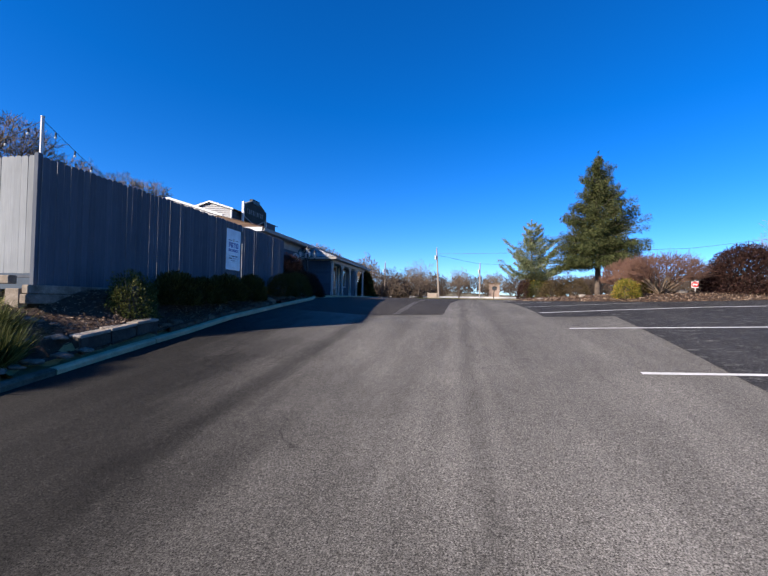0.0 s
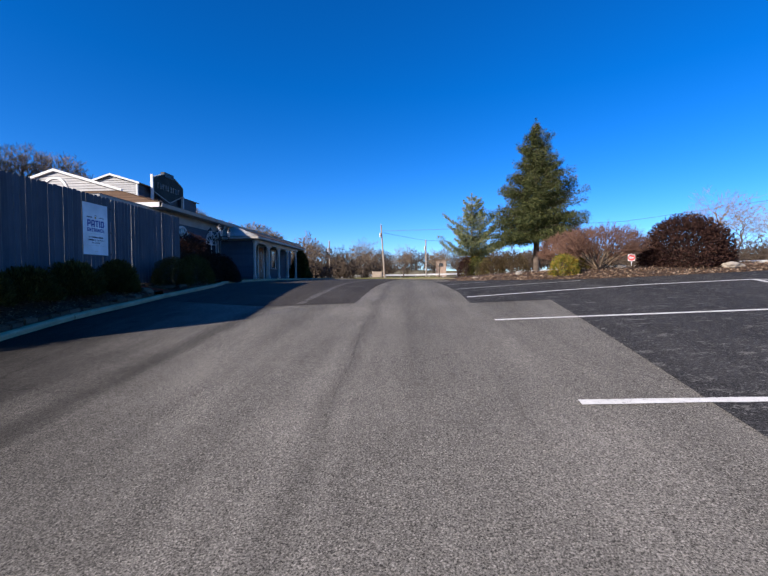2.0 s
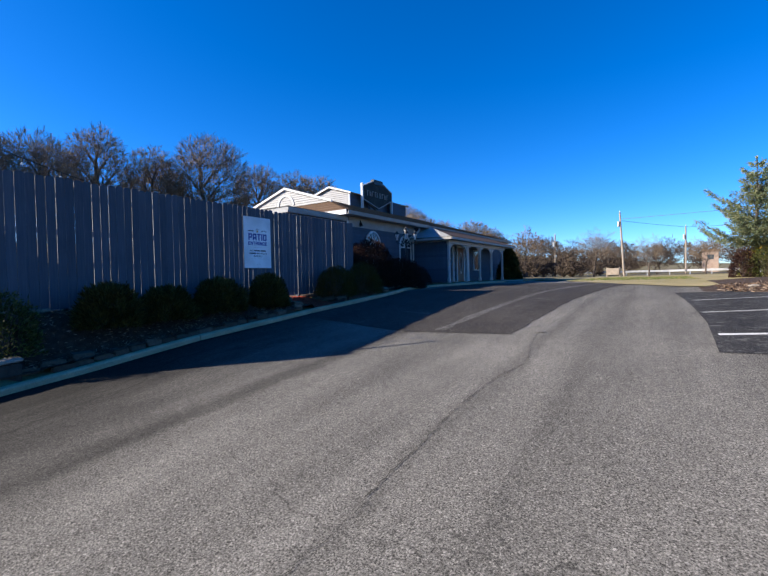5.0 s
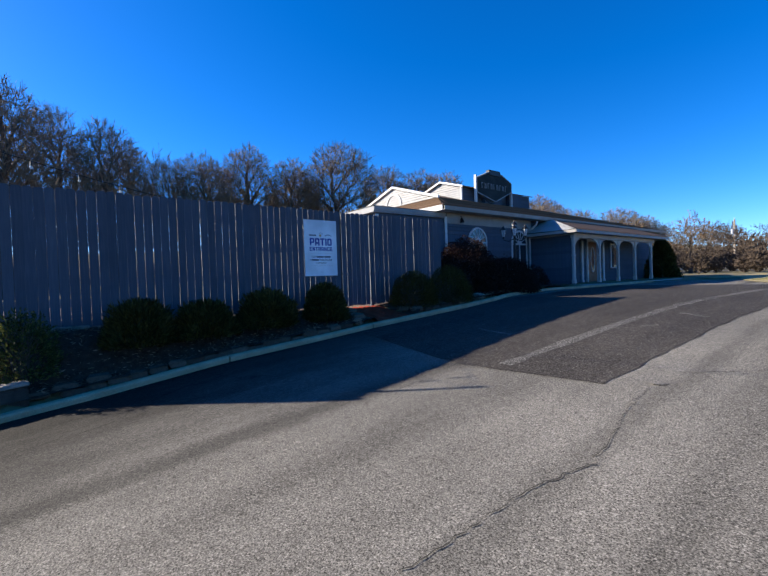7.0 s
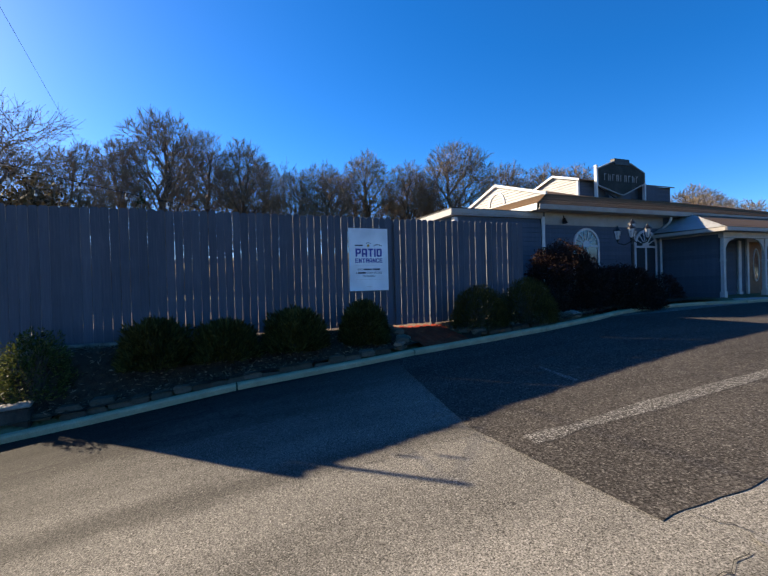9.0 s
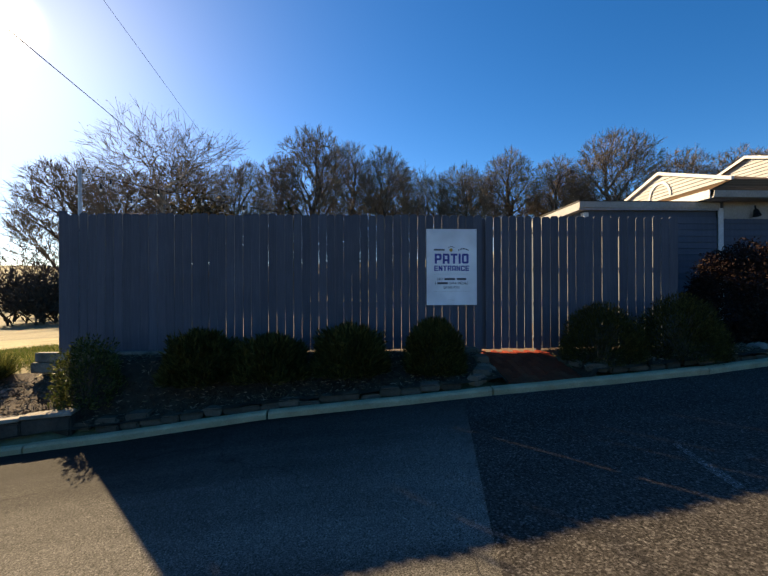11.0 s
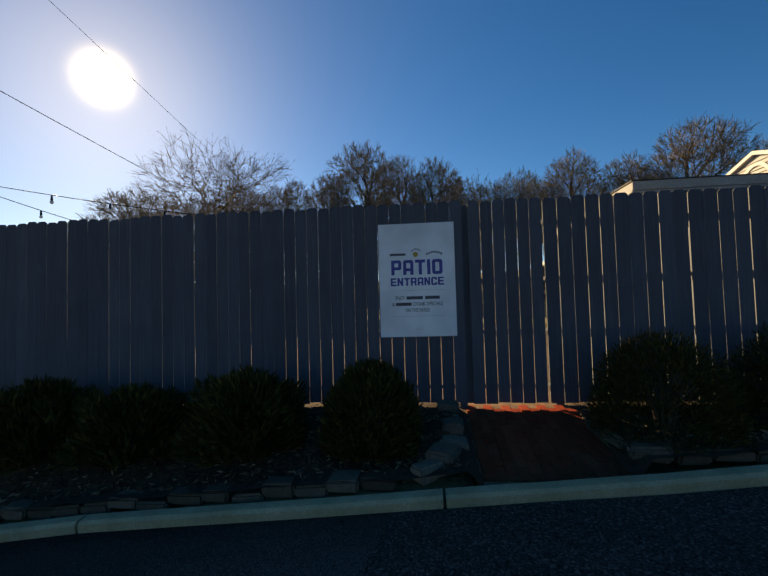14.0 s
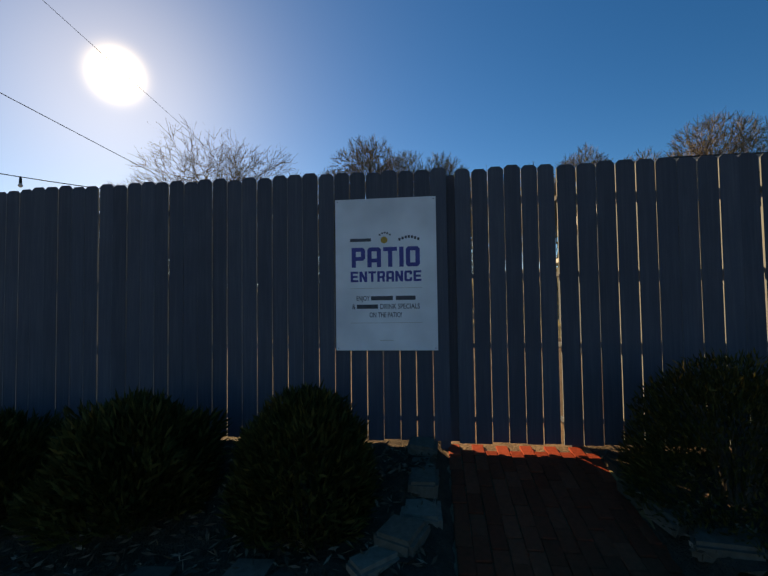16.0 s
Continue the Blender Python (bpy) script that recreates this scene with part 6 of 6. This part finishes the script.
# white storage dome and far buildings
dome = thing("storage_dome", (55.5, 50.5, 1.8), "white membrane hoop building beyond the road", "building")
bm = bmesh.new()
prof = [(6.6 * math.cos(a), 4.3 * math.sin(a)) for a in np.linspace(0, math.pi, 25)]
prism(bm, prof, "y", -8, 8)
o = part("shell", bm, M_DOME, dome)
o.matrix_basis = pose(0, 0, 0, 0, 0, -42)
for k in range(5):
    bm = bmesh.new()
    tube(bm, [(6.63 * math.cos(a), -7 + k * 3.5, 4.33 * math.sin(a)) for a in np.linspace(0.02, math.pi - 0.02, 25)], 0.05, 5)
    part("rib", bm, M_WHITE, dome).matrix_basis = pose(0, 0, 0, 0, 0, -42)
tower = thing("brick_building", (8.6, 108.0, 1.9), "small distant tan brick building with a flat roof", "building")
part("wall", box_bm(-1.2, 1.2, -1.2, 1.2, 0, 3.9), M_BUILD, tower)
part("roof", box_bm(-1.45, 1.45, -1.45, 1.45, 3.9, 4.25, bevel=0.03), M_ROOF, tower)
part("window", box_bm(-0.5, 0.5, -1.23, -1.19, 2.4, 3.3), M_GLASS, tower)

# ---- bare trees ----


def dome_segments(seed, h, r, clear, tips, fine, side=3, vase=False, bend=0.06, lump=0.15):
    """Segments of a leafless tree that fills a dome: the tips are parted again and again, and each group gets its limb."""
    rng = np.random.default_rng(seed)
    d = rng.normal(0, 1, (tips, 3))
    d[:, 2] = np.abs(d[:, 2]) * 1.1 - (0.3 if vase else 0.25)
    d /= np.linalg.norm(d, axis=1, keepdims=True)
    f = rng.uniform(0.2, 1.0, tips) ** 0.36
    f *= 1 + lump * np.sin(d[:, 0] * 5 + seed) * np.cos(d[:, 1] * 5 + seed * 2)
    mid = clear + (h - clear) * 0.42
    P = np.stack([d[:, 0] * r * f, d[:, 1] * r * f, mid + d[:, 2] * f * np.where(d[:, 2] > 0, h - mid, mid - clear)], -1)
    thick, thin = [], []
    unit = fine * (0.62 if vase else 0.6)

    def put(a, b, ra, rb):
        m = (a + b) / 2 + rng.normal(0, bend, 3) * np.linalg.norm(b - a)
        rm = (ra + rb) / 2
        for p, q, s, t in ((a, m, ra, rm), (m, b, rm, rb)):
            (thick if s > fine * 3.2 else thin).append([*p, s, *q, t])

    def fork(node, pts, rad):
        n = len(pts)
        if n <= 2:
            for p in pts:
                put(node, p, min(rad, fine * 1.4), fine * 0.7)
                L = np.linalg.norm(p - node)
                for _ in range(side):
                    s = node + (p - node) * rng.uniform(0.3, 0.95)
                    dr = (p - node) / (L + 1e-6) + rng.normal(0, 0.5, 3) + np.array([0, 0, 0.25])
                    e = s + dr / np.linalg.norm(dr) * r * rng.uniform(0.10, 0.2)
                    thin.append([*s, fine * 0.8, *e, fine * 0.5])
            return
        q = pts - node
        q = q / (np.linalg.norm(q, axis=1, keepdims=True) + 1e-6)
        c = q - q.mean(0)
        ax = np.linalg.svd(c, full_matrices=False)[2][0] + rng.normal(0, 0.25, 3)
        s = c @ ax
        cut = np.quantile(s, rng.uniform(0.35, 0.65))
        for g in (pts[s <= cut], pts[s > cut]):
            if len(g) == 0:
                continue
            cen = g.mean(0)
            k = rng.uniform(0.22, 0.4) if n > 12 else rng.uniform(0.35, 0.5)
            nxt = node + (cen - node) * k
            ra = max(unit * math.sqrt(len(g)) * 1.05, fine)
            put(node, nxt, min(rad, ra * 1.1), ra)
            fork(nxt, g, ra)

    base = unit * math.sqrt(tips) * 1.15
    if vase:
        a = np.arctan2(P[:, 1], P[:, 0])
        for k in range(9):
            g = P[((a + math.pi) * 9 / (2 * math.pi)).astype(int) % 9 == k]
            if len(g):
                fork(np.array([0.05 * math.cos(k * 0.7 - math.pi), 0.05 * math.sin(k * 0.7 - math.pi), 0.0]), g, base * 0.5)
    else:
        top = np.array([0, 0, clear])
        put(np.array([0, 0, -0.3]), top, base * 1.25, base)
        # a leader with limbs leaving it at several heights
        order = np.argsort(P[:, 2] - 0.35 * np.hypot(P[:, 0], P[:, 1]))
        groups = np.array_split(order, 4)
        node, left = top, tips
        for gi, g in enumerate(groups):
            fork(node, P[g], base * 0.6)
            left -= len(g)
            if gi < 3:
                nxt = node + np.array([rng.normal(0, 0.02) * h, rng.normal(0, 0.02) * h, (h - clear) * 0.16])
                put(node, nxt, unit * math.sqrt(left + 30) * 1.1, unit * math.sqrt(left) * 1.05)
                node = nxt
    return thick, thin


def tree_proto(name, label, seed, h, r, clear, tips, fine, twig_mat, bark=None, leaves=None, **kw):
    thick, thin = dome_segments(seed, h, r, clear, tips, fine, **kw)
    t = thing(name, (0, 0, 0), label, "tree" if not kw.get("vase") else "shrub")
    link_mesh("trunk", segs_mesh("trunk", thick, 4), bark or M_BARK, t)
    link_mesh("twig_crown", segs_mesh("twig_crown", thin, 3 if fine < 0.01 else 1), twig_mat, t)
    if leaves:
        rng = np.random.default_rng(seed)
        ends = np.array(thin)[:, 4:7]
        ends = ends[rng.uniform(0, 1, len(ends)) < leaves[1]]
        link_mesh("dead_foliage", leaf_mesh("dead_foliage", ends, rng.normal(0, 1, ends.shape), leaves[2], leaves[2] * 0.7, rng, 1.0), leaves[0], t)
    return t


LAB = "tall leafless brown-grey tree behind the fence"
PROTO = [  # 20 m high each, scaled where planted
    tree_proto("bare_tree", LAB, 201, 20, 5.6, 4.5, 1200, 0.025, M_TWIG, side=7, lump=0.06),
    tree_proto("bare_tree", LAB, 202, 20, 4.4, 5.0, 1100, 0.025, M_TWIG, side=7, lump=0.06),
    tree_proto("bare_tree", LAB, 203, 20, 5.0, 4.0, 1150, 0.025, M_TWIG, side=7, lump=0.12),
]
TREES = [  # x, y, top, radius, prototype
    (-63, 50, 26.6, 6, 0),
    (-68, 43, 24.2, 3.9, 1),
    (-70, 36, 25.9, 4.3, 1),
    (-65, 27, 21.8, 3.9, 2),
    (-65, 15, 24.3, 3.9, 1),
    (-69, 9, 26.3, 3.8, 0),
    (-63, 4, 26.4, 5.2, 2),
    (-64, -1, 22.7, 3.4, 1),
    (-49, -2, 17.3, 3, 2),
    (-50, -22, 17.6, 4.6, 0),
    (-67, 23, 21, 3.2, 0),
    (-62, 60, 23.6, 4.8, 2),
    (-59, 66, 23, 4.6, 0),
    (-49, 66, 18.2, 3.8, 1),
    (-44, 67, 15.8, 4.2, 2),
    (-32, 65, 12.4, 3.6, 0),
    (-27, 63, 10.6, 3.4, 2),
    (-23, 67, 10.4, 4.0, 0),
    (-21, 70, 9.4, 3.2, 1),
    (-57, 71, 23, 4, 1),
    (-36, 70, 14.6, 3.8, 1),
    (-40, 64, 15, 3.4, 0),
    (-74, 18, 24, 4.5, 2),
    (-72, 47, 23, 4.5, 0),
    (-70, 31, 22, 4, 2),
    (-58, -12, 20, 5, 1),
    (-60, -20, 19, 5, 2),
]
rt = random.Random(77)
WIDE = (5.6, 4.4, 5.0)
used = set()
for i, (x, y, top, r, k) in enumerate(TREES):
    z = float(land(x, y)) - 0.1
    s = (top - z) / 20.0
    w = max(min(1.22 * r / WIDE[k], s * 1.5), s * 0.9)
    m = pose(x, y, z, 0, 0, rt.uniform(0, 360))
    ob = PROTO[k]
    if k in used:
        ob = copy_thing(PROTO[k], m)
    used.add(k)
    ob.matrix_basis = m @ Matrix.Diagonal((w, w, s, 1))
    ob["group"] = "trees behind the fence"
syc = tree_proto("bare_tree", "wide leafless tree with pale spreading twigs and seed balls", 204, 18.6, 8.6, 3.0, 1100, 0.019, M_PALE, bark=M_POLE, leaves=(M_RUST, 0.16, 0.13), bend=0.17, lump=0.25, side=4)
syc.matrix_basis = pose(-46, -9.0, 1.8, 0, 0, 40)
thin_t = tree_proto("bare_tree", "slender leafless tree with few branches", 205, 18.5, 3.2, 5.0, 130, 0.03, M_TWIG, bend=0.12)
thin_t.matrix_basis = pose(-62, 20.6, 3.2)
leafy_oak = tree_proto("oak_tree", "oak keeping its dull brown leaves behind the patio", 208, 9.2, 2.9, 1.5, 420, 0.02, M_TWIG, leaves=(M_BROWN, 0.9, 0.30), bend=0.1, lump=0.2)
leafy_oak.matrix_basis = pose(-32.5, -0.8, float(land(-32.5, -0.8)))
conifer("pine_tree", (-39.8, 4.6, float(land(-39.8, 4.6))), 9.4, 2.2, 2.5, M_SPRUCE, 83, "dark green pine among bare trees behind the patio", 16, 12, 0.2, 0.22, 0.0, 160, 0.95, 0.2, 0.6)
rust = tree_proto("oak_tree", "small oak holding rust-brown winter leaves", 206, 6.5, 2.2, 1.2, 220, 0.018, M_TWIG, leaves=(M_RUST, 0.4, 0.20))
rust.matrix_basis = pose(-17.5, 58.0, 1.7)
ru2 = copy_thing(rust, pose(-13.6, 62.0, 1.7, 0, 0, 130))
ru2["label"] = "small oak with a few pale winter leaves"
road_tree = tree_proto("roadside_tree", "leafless spreading tree beyond the guard rail", 207, 8.5, 4.2, 2.0, 420, 0.013, M_TWIG, bark=M_BARK, bend=0.12, lump=0.3)
ROADSIDE = [(28.5, 31.0, 5.9, 0.95), (29, 43, 7.0, 0.8), (33, 46, 6.4, 0.55), (35.5, 44, 6.4, 0.55), (6, 76, 5.0, 0.6), (0, 61, 4.5, 0.4), (-6, 66, 6.0, 0.62)]
for i, (x, y, h, w) in enumerate(ROADSIDE):
    m = pose(x, y, float(land(x, y)), 0, 0, rt.uniform(0, 360))
    ob = road_tree if i == 0 else copy_thing(road_tree, m)
    ob.matrix_basis = m @ Matrix.Diagonal((w, w, h / 8.5, 1))
    ob["group"] = "roadside trees"
for nm, lab, x, y, r, h, sd in (("burning_bush", "large leafless reddish twiggy shrub on the island", 7.3, 17.2, 1.55, 1.5, 91), ("burning_bush", "leafless reddish twiggy shrub behind the spruce foot", 6.75, 18.7, 0.98, 1.45, 92)):
    bsh = tree_proto(nm, lab, sd, h, r, 0.12, 1100, 0.0065, M_REDTWIG, bark=M_PALE, vase=True, side=3, bend=0.05, lump=0.05)
    bsh.matrix_basis = Matrix.Translation((x, y, float(isle_z(x, y)) - 0.02))

# ---- far woods and brush, too many to count ----


def woods(name, spots, protos, label, mat, seed):
    rng = np.random.default_rng(seed)
    rows = []
    for x, y, h in spots:
        base = protos[rng.integers(len(protos))]
        a, s = rng.uniform(0, 6.28), h
        c, sn = math.cos(a), math.sin(a)
        q = base.copy()
        for o in (0, 4):
            px, py = base[:, o].copy(), base[:, o + 1].copy()
            q[:, o], q[:, o + 1], q[:, o + 2] = x + s * (px * c - py * sn), y + s * (px * sn + py * c), float(land(x, y)) - 0.2 + s * base[:, o + 2]
            q[:, o + 3] = base[:, o + 3]
        rows.append(q)
    return tagged(link_mesh(name, segs_mesh(name, np.concatenate(rows), 1), mat), label, "woods", kind="stuff")


SMALL = []
for sd in (301, 302, 303):
    ta, tb = dome_segments(sd, 1.0, 0.48, 0.06, 170, 0.02, side=3)
    arr = np.array(ta + tb)
    arr[:, 3], arr[:, 7] = np.clip(arr[:, 3] * 1.2, 0.035, 0.10), np.clip(arr[:, 7] * 1.2, 0.03, 0.10)
    SMALL.append(arr)
rw = np.random.default_rng(17)
spots = []
for i in range(110):
    x = rw.uniform(-75, 0)
    y = rw.uniform(78, 130)
    spots.append((x, y, rw.uniform(4, 6.6)))
for i in range(130):
    spots.append((rw.uniform(0, 150), rw.uniform(95, 150), rw.uniform(4.5, 7.5)))
for i in range(40):
    spots.append((rw.uniform(60, 130), rw.uniform(40, 95), rw.uniform(3.5, 6)))
for i in range(150):
    a, d = rw.uniform(0.25, 1.15), rw.uniform(120, 190)
    spots.append((d * math.sin(a), d * math.cos(a), rw.uniform(5.5, 8.5)))
for i in range(60):
    spots.append((rw.uniform(-85, -66), rw.uniform(-40, 80), rw.uniform(9, 14)))
for i in range(110):
    spots.append((rw.uniform(-120, 160), rw.uniform(190, 300), rw.uniform(9, 13)))
woods("far_woods", spots, SMALL, "bare brown woods on the far slope", M_FARTWIG, 18)
spots = [(rw.uniform(-34, -7), rw.uniform(54, 80), rw.uniform(1.2, 2.8)) for i in range(80)] + [(rw.uniform(-60, -44), rw.uniform(-25, 70), rw.uniform(2, 5)) for i in range(80)] + [(rw.uniform(-45, -26), rw.uniform(-16, 7), rw.uniform(2.2, 4.5)) for i in range(55)]
woods("far_brush", spots, SMALL, "tangled brown brush below the woods", M_FARTWIG, 19)
